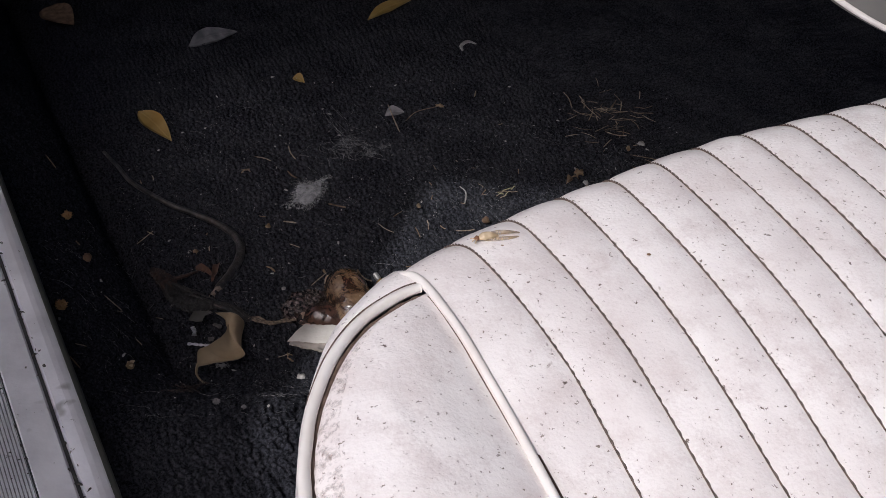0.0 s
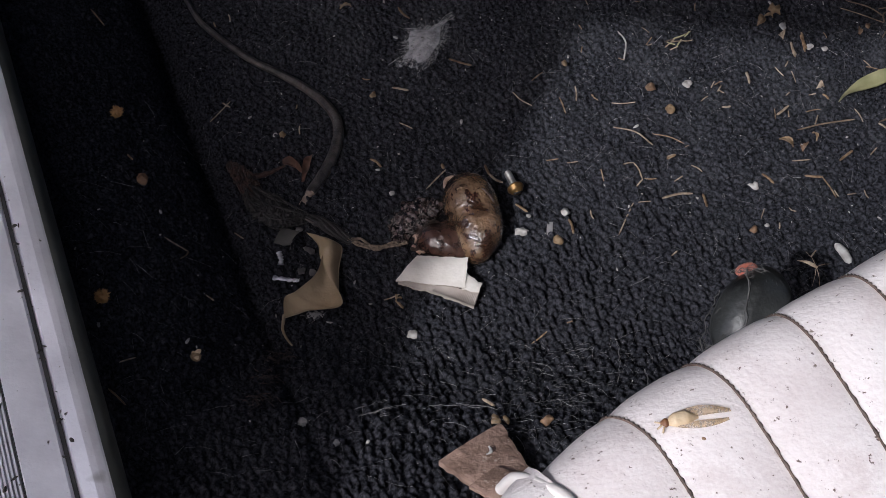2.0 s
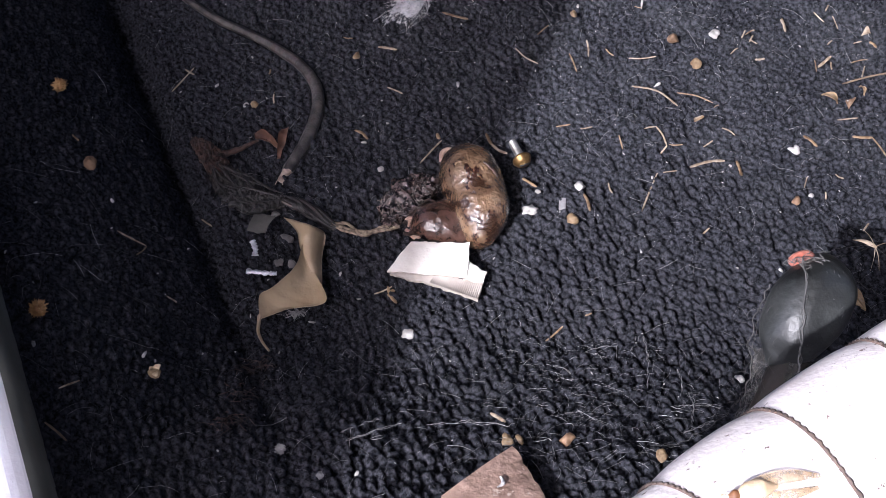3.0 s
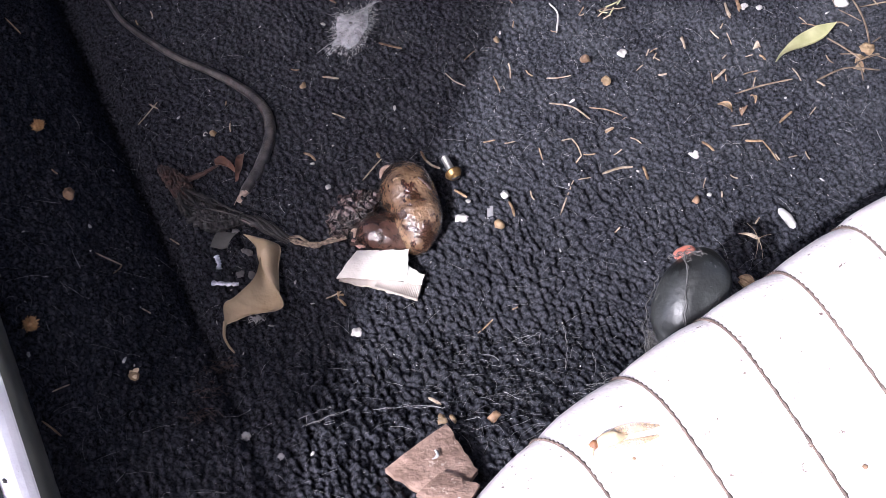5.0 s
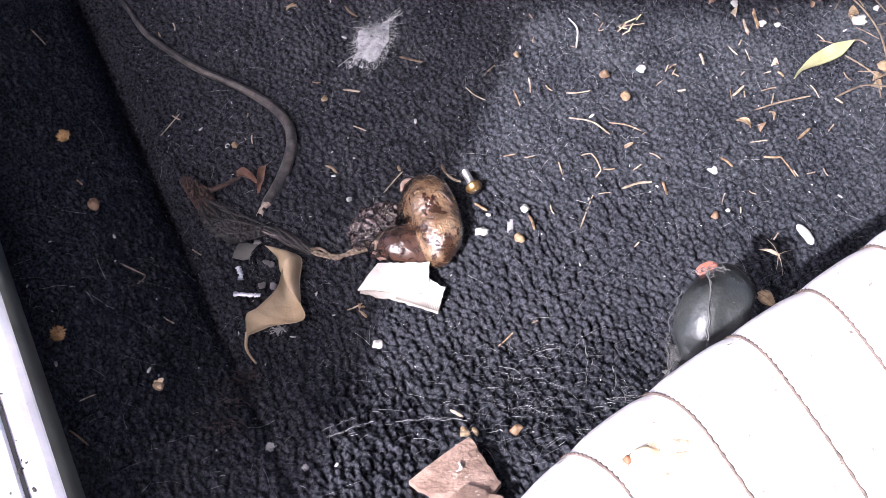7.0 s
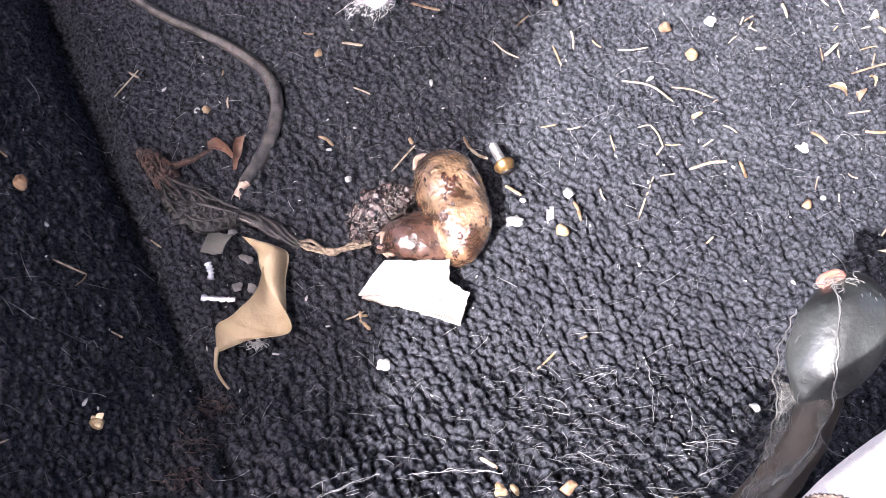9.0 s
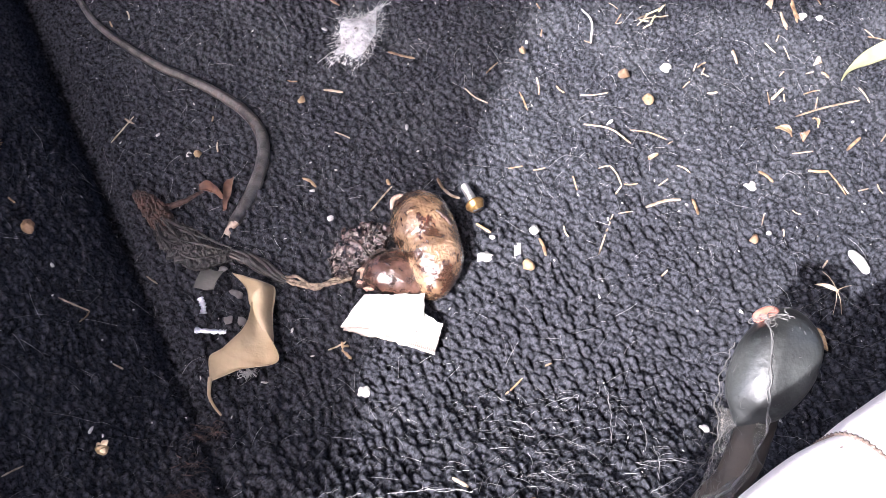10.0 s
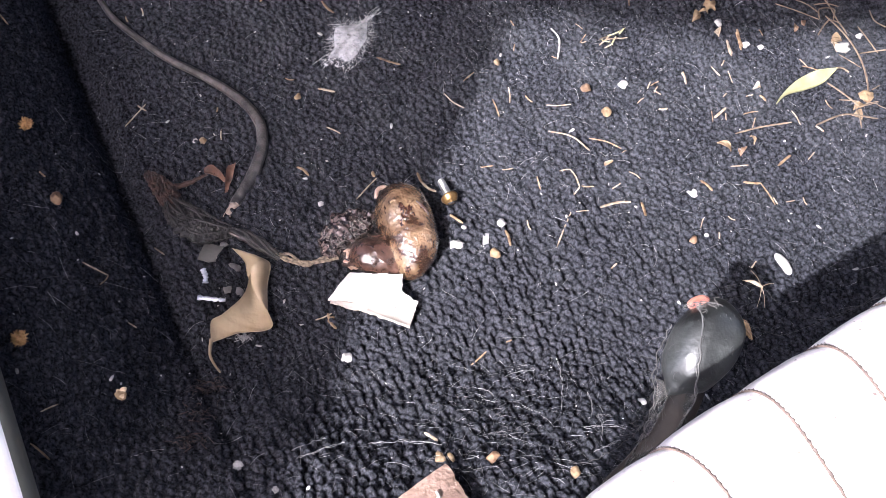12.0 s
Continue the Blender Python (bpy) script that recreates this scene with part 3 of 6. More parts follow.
# unseen lining of the open door ahead of the sill, added to block skylight
tagged(new("unseen_door_lining", mesh_of("unseen_door_lining", *in_car(([Vector((d, e + o, z)) for d, e in ((-.13, .51), (-.95, .80)) for o in (0, .05) for z in (-.10, 1.04)],
       [(0, 1, 3, 2), (4, 6, 7, 5), (0, 4, 5, 1), (2, 3, 7, 6), (0, 2, 6, 4), (1, 5, 7, 3)])), TRIM, False)),
       "unseen dark door lining added to block skylight beyond the sill", "wall", kind="structure")

# ---- the seat ----
seat = thing("car_seat", "grubby white vinyl car seat cushion with stitched pleats", "car seat", at=car(.4, -.2, .02))
SEAT = CAR @ Matrix.Translation((0, 0, -.0043))
SECTION = spline([(.050, .02), (.050, .06), (.048, .11), (.0445, .15), (.0405, .19), (.0385, .22), (.0368, .237), (.0315, .252), (.020, .2605), (.0, .263),
                  (-.035, .262), (-.068, .257), (-.10, .248), (-.14, .236), (-.20, .222), (-.30, .205), (-.46, .19)], 110)
FIRST, PITCH = .1678, .0280


def seat_point(s, d, puff=0.0):
    """s: index into the section; d: place across the seat; puff: out of the surface."""
    e, z = SECTION[s]
    a, b = SECTION[max(s - 1, 0)], SECTION[min(s + 1, len(SECTION) - 1)]
    t = Vector((b[0] - a[0], b[1] - a[1])).normalized()
    out = Vector((t.y, -t.x))
    front = min(max((e + .10) / .10, 0), 1)
    e += front * float(np.interp(d, [.12, .13, .14, .158, .176, .2, .22, .25, .287, .325, .5], [-.0160, -.0132, -.0098, -.0042, .0012, .0072, .0120, .0169, .0239, .0274, .0264]))
    z -= .0030 * front * min(max((d - .15) / .15, 0), 1)
    fan = float(np.interp(d, [.1345, .1678, .1958, .2238, .26], [.0025, .0105, .0072, .0020, 0]))
    d -= fan * float(np.interp(s, [34, 46, 56, 64, 74], [1, 1, .45, .22, 0]))
    return SEAT @ Vector((d, e + puff * out.x, z + puff * out.y))


edges = [.1345] + [FIRST + PITCH * k for k in range(22)]
for k in range(len(edges) - 1):
    a, b = edges[k], edges[k + 1]
    verts = []
    for s in range(len(SECTION)):
        for f in np.linspace(0, 1, 11):
            d = a + (b - a) * f
            if k == 0:
                d -= (1 - f) * .0105 * min(max((.258 - SECTION[s][1]) / .02, 0), 1) * (SECTION[s][0] > 0)
            puff = .0013 * (1 - abs(2 * f - 1) ** 3)
            wob = .0006 * noise.noise(Vector((d * 40, s * .18, k)))
            verts.append(seat_point(s, d, puff + wob))
    pleat = part("pleat", mesh_of("pleat", verts, grid_faces(len(SECTION), 11), VINYL), seat)
    if k:
        pts = [seat_point(s, a, .0002) for s in range(len(SECTION))]
        part("seam", mesh_of("seam", *tube(pts, .00042, 5), SEAM), seat, "dirty seam between pleats")
        run = spline(pts, 560)
        dashes = [tube(run[i:i + 4] + np.array([0, 0, .0004]), [.0003, .00062, .00062, .0003], 4) for i in range(0, 555, 5)]
        part("stitching", mesh_of("stitching", *joined(dashes), THREAD), pleat, "dark stitching")

# the rounded end: a puffed panel inside a curved seam, a thick piping round it and the side wall below
OUTER_SEAM = spline([(.1345, -.0035), (.126, -.004), (.117, -.0065), (.105, -.0115), (.093, -.0195), (.082, -.0300), (.073, -.0410), (.065, -.0525), (.058, -.0660), (.053, -.0775),
                     (.049, -.0900), (.046, -.1010), (.043, -.1130), (.040, -.140), (.037, -.20), (.036, -.30), (.036, -.45)], 120)
WALL_LINE = spline([(.1290, .0290), (.1225, .0255), (.112, .0185), (.099, .0085), (.088, -.0020), (.0775, -.0165), (.0695, -.0290), (.062, -.0420), (.055, -.0570), (.0495, -.0705),
                    (.0455, -.0845), (.0420, -.0970), (.0390, -.1100), (.0358, -.138), (.033, -.20), (.032, -.30), (.032, -.45)], 120)


def rim_height(e):
    return float(np.interp(e, [-.45, -.34, -.22, -.14, -.10, .05], [.18, .20, .228, .250, .2605, .2635]))


PIPE_LINE = spline([(.1345, -.003, .2590), (.1345, -.03, .2595), (.1345, -.062, .2550), (.1345, -.096, .2480), (.1345, -.14, .237), (.1345, -.22, .216), (.1345, -.34, .190), (.1345, -.45, .170)], 120)
verts = []
for i in range(120):
    (d0, e0), (d1, e1, z1) = OUTER_SEAM[i], PIPE_LINE[int(119 * (i / 119) ** 1.3)]
    z0 = rim_height(e0) - .0035
    wide = min(math.hypot(d1 - d0, e1 - e0) / .08, 1)
    for k in range(25):
        u = k / 24
        d, e = d0 + (d1 - d0) * u, e0 + (e1 - e0) * u
        dome = .0125 * wide * (math.sin(math.pi * u ** .80)) ** .85
        wrinkle = .0011 * noise.noise(Vector((d * 26, e * 19, 5))) * wide
        edge = math.sin(math.pi * u) ** .4
        crease = .0005 * noise.noise(Vector((d * 150, e * 45, 9))) * edge
        verts.append(SEAT @ Vector((d, e, z0 + (z1 + .0020 - z0) * u + dome + wrinkle + crease)))
panel = verts
end_panel = part("end_panel", mesh_of("end_panel", verts, [f[::-1] for f in grid_faces(120, 25)], VINYL), seat, "smooth stained vinyl side panel")
grimy = [panel[i * 25 + k] + Vector((0, 0, .00035)) for i in range(4, 110) for k in range(4)]
part("grime", mesh_of("grime", grimy, [f[::-1] for f in grid_faces(106, 4)], GRIME), end_panel, "brown dirt worked into the panel's edge")
verts = []
SHAPE = [(.10, -.0015), (.38, -.0010), (.60, -.0035), (.80, -.0090), (.93, -.0150), (1.0, -.0225), (1.0, -.036), (.96, -.060), (.85, -.10), (.70, -.165)]
for i in range(120):
    (d0, e0), (d1, e1) = OUTER_SEAM[i], WALL_LINE[i]
    for f, drop in SHAPE:
        d, e = d0 + (d1 - d0) * f, e0 + (e1 - e0) * f
        verts.append(SEAT @ Vector((d, e, rim_height(e0) + drop + .0004 * noise.noise(Vector((d * 90, e * 60, 2))))))
part("side_wall", mesh_of("side_wall", verts, grid_faces(120, len(SHAPE)), VINYL), seat, "narrow vinyl side band")
across_rim = (WALL_LINE - OUTER_SEAM) / np.linalg.norm(WALL_LINE - OUTER_SEAM, axis=1)[:, None]
line = OUTER_SEAM + across_rim * .0034
pts = [SEAT @ Vector((d, e, rim_height(e) - .0008)) for d, e in line[2:]]
part("piping", mesh_of("piping", *tube(pts, np.interp(np.arange(118), [0, 10, 117], [.0022, .0025, .0025]), 12, rough=.05, rough_scale=90), PIPING), seat, "rounded vinyl piping")
pts = [SEAT @ Vector((d, e, rim_height(e) - .0028)) for d, e in OUTER_SEAM[2:] - across_rim[2:] * .0004]
part("seam", mesh_of("seam", *tube(pts, .0012, 6, rough=.5, rough_scale=260), SEAM), seat, "dirt-filled seam")
pts = [SEAT @ Vector((d, e, rim_height(e) - .0012)) for d, e in (OUTER_SEAM + across_rim * .0068)[:52]]
part("seam", mesh_of("seam", *tube(pts, np.linspace(.0008, .0004, 52), 6), SEAM), seat, "dirt-filled seam")
pts = [SEAT @ Vector((d, e, z)) for d, e, z in spline([(.1235, .0315, .226), (.1255, .0265, .243), (.1295, .016, .2560), (.1335, .003, .2625), (.1345, -.03, .2635),
       (.1345, -.062, .259), (.1345, -.096, .252), (.1345, -.14, .241), (.1345, -.22, .22), (.1345, -.34, .194), (.1345, -.45, .174)], 90)]
part("piping", mesh_of("piping", *tube(pts, .0020, 10), PIPING), seat, "rounded vinyl piping")
pts = [SEAT @ Vector((d - .0016, e, z + .0024)) for d, e, z in PIPE_LINE[2:]]
part("seam", mesh_of("seam", *tube(pts, .0007, 6), SEAM), seat, "dirt-filled seam")
pts = [SEAT @ Vector((d + .0034, e, z + .0015)) for d, e, z in PIPE_LINE[2:]]
part("seam", mesh_of("seam", *tube(pts, .0009, 6), SEAM), seat, "dirt-filled seam")
base = box(.15, .78, -.43, .02, .0, .16, .02)
part("underside", mesh_of("underside", *in_car(base), TRIM), seat, "dark underside")

def leaf_sheet(left, right, sag, n=26, m=9, thick=.0004, ripple=.0006):
    """A thin curled sheet between two edges; sag pulls its middle down."""
    a, b = spline(left, n), spline(right, n)
    top, low = [], []
    for i in range(n):
        for j in range(m):
            f = j / (m - 1)
            p = a[i] * (1 - f) + b[i] * f
            s = float(np.interp(i / (n - 1), np.linspace(0, 1, len(sag)), sag)) * 4 * f * (1 - f)
            q = Vector(p) - Vector((0, 0, s)) + Vector((0, 0, ripple * noise.noise(Vector(p) * 180)))
            top.append(q)
            low.append(q - Vector((0, 0, thick)))
    k = n * m
    faces = grid_faces(n, m) + [tuple(k + i for i in reversed(f)) for f in grid_faces(n, m)]
    rim = [i * m for i in range(n)] + [(n - 1) * m + j for j in range(1, m)] + [i * m + m - 1 for i in range(n - 2, -1, -1)] + list(range(m - 2, 0, -1))
    faces += [(rim[i], k + rim[i], k + rim[(i + 1) % len(rim)], rim[(i + 1) % len(rim)]) for i in range(len(rim))]
    return top + low, faces


# the lever in front of the seat
lever = thing("seat_lever", "dusty dark plastic seat lever with an orange button, draped in cobweb", "lever", at=(.205, -.157, .08))
axis = Vector((-.023, -.038, -.012)).normalized()
turn = axis.to_track_quat("Y", "Z").to_matrix()
centre = Vector((.2240, -.123, .109))
verts, faces = ball((0, 0, 0), (1, 1, 1), 48, 32)
shaped = []
for v in verts:
    taper = 1 - .16 * v.y
    shaped.append(turn @ Vector((v.x * .0150 * taper, v.y * .0230, v.z * .0140 * taper)) * (1 + .11 * noise.noise(v * 1.4 + Vector((3, 1, 0))) + .012 * noise.noise(v * 4.5)) + centre)
knob = part("knob", mesh_of("knob", shaped, faces, KNOB), lever, "rounded dusty dark grey knob")
part("button", mesh_of("button", *ball((.2222, -.1050, .1178), (.0050, .0029, .0032), 14, 8, .25, 220, Matrix.Rotation(.25, 3, "Z")), ORANGE), knob, "faded orange button")
stem_pts = spline([(.2200, -.131, .107), (.2180, -.142, .102), (.2130, -.153, .092), (.2060, -.161, .080), (.1980, -.168, .070), (.1860, -.180, .060)], 18)
part("stem", mesh_of("stem", *tube(stem_pts, np.linspace(.0066, .0078, 18), 14, .6, rough=.14, rough_scale=120), STEM), lever, "stained brown lever stem")


def thread(points, r=.00025, n=24, wobble=.0008, seed=0):
    p = spline(points, n)
    for i in range(1, n - 1):
        p[i] += np.array(noise.noise_vector(Vector(p[i]) * 260 + Vector((seed, 0, 0)))) * wobble
    return tube(p, r, 4)


# cobweb: a dusty strand over knob and stem, a tangle below the button, a torn film along the stem and threads off to the seat
STRAND = [(.2212, -.109, .1235), (.2212, -.118, .1252), (.2203, -.129, .1232), (.2200, -.137, .1170), (.2200, -.145, .1085), (.2172, -.151, .1015), (.2120, -.159, .0960), (.2030, -.165, .0890)]
LEFT_EDGE = [(.2110, -.114, .1135), (.2070, -.121, .1070), (.2050, -.131, .1010), (.2055, -.142, .0970), (.2030, -.149, .0905), (.2000, -.157, .0810), (.1940, -.167, .0720)]
cob = [thread(LEFT_EDGE, .00022, 50, .0016, 3), thread([Vector(p) + Vector((.0012, .0006, .001)) for p in LEFT_EDGE[1:]], .00013, 50, .0026, 4),
       thread([(.2172, -.151, .1015), (.2195, -.157, .1010), (.2260, -.164, .1080)], .00022, 20, .0010, 5),
       thread([(.232, -.106, .119), (.248, -.104, .100), (.272, -.094, .072), (.301, -.072, .048), (.335, -.060, .060)], .00013, 40, .0010, 7),
       thread([(.230, -.104, .118), (.250, -.082, .085), (.270, -.058, .055)], .00013, 24, .0008, 8),
       thread([(.270, -.058, .055), (.283, -.062, .045), (.310, -.066, .040), (.345, -.050, .070)], .00009, 30, .0010, 9),
       thread([(.270, -.058, .055), (.262, -.045, .030), (.258, -.036, .006)], .00010, 24, .0008, 10),
       thread([(.236, -.115, .112), (.262, -.110, .075), (.300, -.090, .060), (.330, -.070, .075)], .00008, 30, .0010, 12),
       thread([(.203, -.149, .090), (.196, -.154, .080), (.184, -.160, .072), (.172, -.160, .066)], .00012, 40, .0015, 13)]
veil = [thread(STRAND, .00034, 60, .0010, 1), thread(STRAND[:6], .00018, 60, .0022, 2), thread(STRAND[2:], .00016, 60, .0024, 6)]
rng = random.Random(11)
for i in range(26):
    c = Vector((.2215 + rng.gauss(.0010, .0030), -.1100 + rng.gauss(0, .0013), .1240 + rng.gauss(0, .0006)))
    u, r = rng.uniform(0, 6.28), rng.uniform(.0006, .0016)
    loop = [c + Vector((math.cos(u + k) * r * 1.4, math.sin(u + k) * r, .0004 * math.sin(k * 2))) for k in np.linspace(0, rng.uniform(2.0, 5.0), 5)]
    veil.append(thread(loop, rng.uniform(.00009, .00022), 20, .0006, i))
for i in range(120):
    u = rng.random()
    p, q = spline(STRAND, 40)[int(u * 39)], spline(LEFT_EDGE, 40)[int((.25 + .75 * u) * 39)]
    w = rng.random() ** 1.5
    a = Vector(q + (p - q) * w * .5) + Vector((rng.gauss(0, .0012), rng.gauss(0, .0012), rng.gauss(.0005, .0008)))
    b = a + Vector((rng.gauss(-.001, .0032), rng.gauss(-.002, .0040), rng.gauss(-.001, .0018)))
    cob.append(thread([a, (a + b) / 2 + Vector((-.0008, 0, .0006)), b], rng.uniform(.00004, .00009), 10, .0018, i + 300))
tagged(new("web_film", mesh_of("web_film", *leaf_sheet([(.2065, -.1330, .1010), (.2055, -.1420, .0970), (.2030, -.1490, .0905), (.2000, -.1570, .0815), (.1930, -.1680, .0730)],
                                                       [(.2205, -.1450, .1090), (.2180, -.1510, .1030), (.2165, -.1570, .1000), (.2100, -.1640, .0960), (.2020, -.1730, .0930)], [0, .0015, .002, .002, 0], 30, 14, .0002, .0022), WEB_FILM)),
       "dusty film of old cobweb over the lever's stem", "cobweb")
for i in range(22):
    u, w = rng.random(), rng.uniform(-1, 1)
    a = centre + turn @ Vector((w * .0125, (u * 2 - 1) * .019, .0148 * math.sqrt(max(0, 1 - .75 * w * w - .7 * (u * 2 - 1) ** 2)) + .0006))
    b = a + turn @ Vector((rng.gauss(0, .0018), rng.gauss(0, .0022), 0))
    veil.append(thread([a, (a + b) / 2 + Vector((0, 0, .0006)), b], rng.choice((.00005, .00008, .00014)), 8, .0010, i + 200))
tagged(new("cobweb", mesh_of("cobweb", *joined(veil), WEB_PALE)), "pale dusty cobweb strand and wisps clinging to the knob", "cobweb", kind="stuff")
tagged(new("cobweb", mesh_of("cobweb", *joined(cob), WEB)), "dusty grey cobweb strands over the lever and carpet", "cobweb", kind="stuff")
caught = thing("awned_seed", "pale awned grass seed caught in cobweb beside the lever", "grass seed", at=(.270, -.058, .055))
part("seed", mesh_of("seed", *tube(spline([(.2712, -.0592, .055), (.2660, -.0575, .0565), (.2605, -.0578, .058)], 10), [.0004, .0009, .0011, .0012, .0011, .0009, .0007, .0005, .0003, .0001], 8, .5), PALE), caught)
for tip in ((.2668, -.0480, .052), (.2735, -.0660, .047), (.2775, -.0560, .054), (.2688, -.0680, .050)):
    part("awn", mesh_of("awn", *tube(spline([(.2706, -.0588, .055), tuple((Vector(tip) + Vector((.2706, -.0588, .055))) / 2 + Vector((.0004, .0003, .0006))), tip], 8), np.linspace(.00022, .00007, 8), 5), PALE), caught)

# the steering wheel, of which the near rim comes into view
wheel = thing("steering_wheel", "worn off-white car steering wheel with a thick rim", "steering wheel", at=car(.497, .52, .42))
hub = car(.497, .136, .445)
face = (-AHEAD * math.sin(.90) + Vector((0, 0, math.cos(.90)))).normalized()
across, up_rim = INWARD, face.cross(INWARD)
ring_n, tube_n = 120, 16
verts = []
for i in range(ring_n):
    a = 2 * math.pi * i / ring_n
    outward = across * math.cos(a) + up_rim * math.sin(a)
    for k in range(tube_n):
        b = 2 * math.pi * k / tube_n
        flute = 1 + .05 * math.cos(4 * b)
        verts.append(hub + outward * (.1865 + .0135 * flute * math.cos(b)) + face * .0115 * flute * math.sin(b))
faces = [(i * tube_n + k, ((i + 1) % ring_n) * tube_n + k, ((i + 1) % ring_n) * tube_n + (k + 1) % tube_n, i * tube_n + (k + 1) % tube_n) for i in range(ring_n) for k in range(tube_n)]
rim = part("rim", mesh_of("rim", verts, faces, RING), wheel, "scuffed off-white rim")
lip = [hub + (across * math.cos(a) + up_rim * math.sin(a)) * .2000 + face * .0020 for a in (2 * math.pi * i / 120 for i in range(120))]
part("lip", mesh_of("lip", *tube(lip, .0016, 8, closed=True), PIPING), rim, "thin pale moulded edge of the rim")
part("hub", mesh_of("hub", *tube([hub - face * .03, hub - face * .026, hub - face * .006, hub], [.025, .040, .040, .030], 24), TRIM), wheel, "dark hub")
for sign in (-1, 1):
    part("spoke", mesh_of("spoke", *tube([hub - face * .01 + across * sign * .03, hub - face * .008 + across * sign * .1, hub + across * sign * .180], [.010, .008, .007], 8, .5), RING), wheel)
part("column", mesh_of("column", *tube([hub - face * .02, car(.497, .20, .43), car(.497, .525, .42)], [.022, .024, .024], 16), TRIM), wheel, "dark steering column")

# ---- dried rat remains: the grey tail, the brown lump and the shrivelled strip ----
pts = spline([(-.110, .165, .004), (-.095, .146, .004), (-.082, .1275, .004), (-.063, .1115, .0035), (-.044, .0985, .0035), (-.027, .0900, .0035), (-.010, .0795, .004),
              (.003, .069, .0045), (.0115, .0575, .0045), (.0145, .046, .0045), (.0140, .033, .0045), (.0105, .0185, .0045), (.0066, .0085, .0045), (.0036, .0022, .0043)], 150)
radius = np.interp(np.linspace(0, 1, 150), [0, .2, .55, .8, 1], [.0013, .0019, .0029, .0034, .0029])
radius = radius * (1 + .02 * np.sin(np.arange(150) * 2.1))
cord = thing("dried_tail", "smooth dry grey tapering rat tail bent across the carpet", "twig", at=(.006, .007, .001))
part("shaft", mesh_of("shaft", *tube(pts, radius, 14, .9, rough=.10, rough_scale=260), CORD), cord)
tip = spline([(.0040, .0030, .0043), (.0030, .0010, .0041), (.0018, -.0010, .0036), (.0006, -.0030, .003)], 12)
part("tip", mesh_of("tip", *tube(tip, np.linspace(.0028, .0012, 12), 12, .9, rough=.45, rough_scale=420), CORD_TIP), cord, "pale broken tip")
for k, (x, y) in enumerate(((-.0018, -.0055), (.0022, -.0050))):
    part("strand", mesh_of("strand", *thread([(.002, 0, .0035), ((.002 + x) / 2, y / 2, .0045), (x, y, .001)], .0002, 8, .0004, k), CORD_TIP), cord, "pale loose strand")


def rough_tube(points, radii, n, seg, squash, rough, scale, seed=0.0, fine=0.0, fine_scale=600.0):
    p = spline(points, n)
    r = np.interp(np.linspace(0, 1, n), np.linspace(0, 1, len(radii)), radii)
    v, f = tube(p, r, seg, squash)
    out = []
    for i, q in enumerate(v):
        c = Vector(p[i // seg])
        k = 1 + rough * noise.noise(q * scale + Vector((seed, 0, 0))) + fine * (abs(noise.noise(q * fine_scale + Vector((seed, 5, 0)))) * 2 - .5)
        out.append(c + (q - c) * k)
    return out, f


def crumpled(points, half, n, m, arch, amp, scale, seed=0.0, thick=.0012):
    """A shrivelled skin laid along a line: arched, netted with ridges, its margins ragged."""
    p = spline(points, n)
    w = np.interp(np.linspace(0, 1, n), np.linspace(0, 1, len(half)), half)
    top, low = [], []
    for i in range(n):
        a, b = p[max(i - 1, 0)], p[min(i + 1, n - 1)]
        side = Vector((b[0] - a[0], b[1] - a[1], 0)).cross(Vector((0, 0, 1))).normalized()
        for j in range(m):
            f = 2 * j / (m - 1) - 1
            c = Vector(p[i]) + side * (f * w[i] * (1 + .28 * noise.noise(Vector((i * .17, (f > 0) * 9.0 + seed, 2)))))
            bent = c + Vector(noise.noise_vector(c * scale * .5 + Vector((seed, 3, 0)))) * .0012
            ridge = 1 - 2 * abs(noise.noise(bent * scale + Vector((seed, 0, 0))))
            ridge += .5 * (1 - 2 * abs(noise.noise(bent * scale * 2.3 + Vector((0, seed, 0)))))
            q = c + Vector((0, 0, arch * (1 - f * f) + amp * ridge * (1 - .5 * f ** 4)))
            top.append(q)
            low.append(Vector((c.x, c.y, min(q.z, c.z) - thick)))
    k = n * m
    faces = grid_faces(n, m) + [tuple(k + i for i in reversed(f)) for f in grid_faces(n, m)]
    rim = [i * m for i in range(n)] + [(n - 1) * m + j for j in range(1, m)] + [i * m + m - 1 for i in range(n - 2, -1, -1)] + list(range(m - 2, 0, -1))
    faces += [(rim[i], k + rim[i], k + rim[(i + 1) % len(rim)], rim[(i + 1) % len(rim)]) for i in range(len(rim))]
    return top + low, faces


lump = thing("dried_lump", "glossy brown curled leathery lump resting on the carpet", "lump", at=(.09, -.012, 0))
body = rough_tube([(.0880, .0125, .0085), (.0898, .0088, .0105), (.0928, .0025, .0122), (.0955, -.0045, .0128), (.0983, -.0115, .0126), (.1002, -.0190, .0122), (.1006, -.0265, .0108), (.0992, -.0335, .0080), (.0968, -.0378, .0055)],
                  [.0045, .0110, .0146, .0154, .0144, .0142, .0126, .0085, .0022], 96, 56, .90, .07, 62, 0, .022, 260)
part("tan_lobe", mesh_of("tan_lobe", *body, LUMP_TAN), lump, "mottled tan leathery lobe")
dark = rough_tube([(.0690, -.0262, .0058), (.0715, -.0268, .0072), (.0765, -.0268, .0088), (.0825, -.0275, .0092), (.0880, -.0300, .0082), (.0930, -.0335, .0062), (.0972, -.0365, .0045)],
                  [.0030, .0070, .0096, .0098, .0084, .0050, .0016], 56, 36, .9, .08, 70, 3)
part("dark_lobe", mesh_of("dark_lobe", *dark, LUMP_DARK), lump, "smooth dark red-brown lobe")
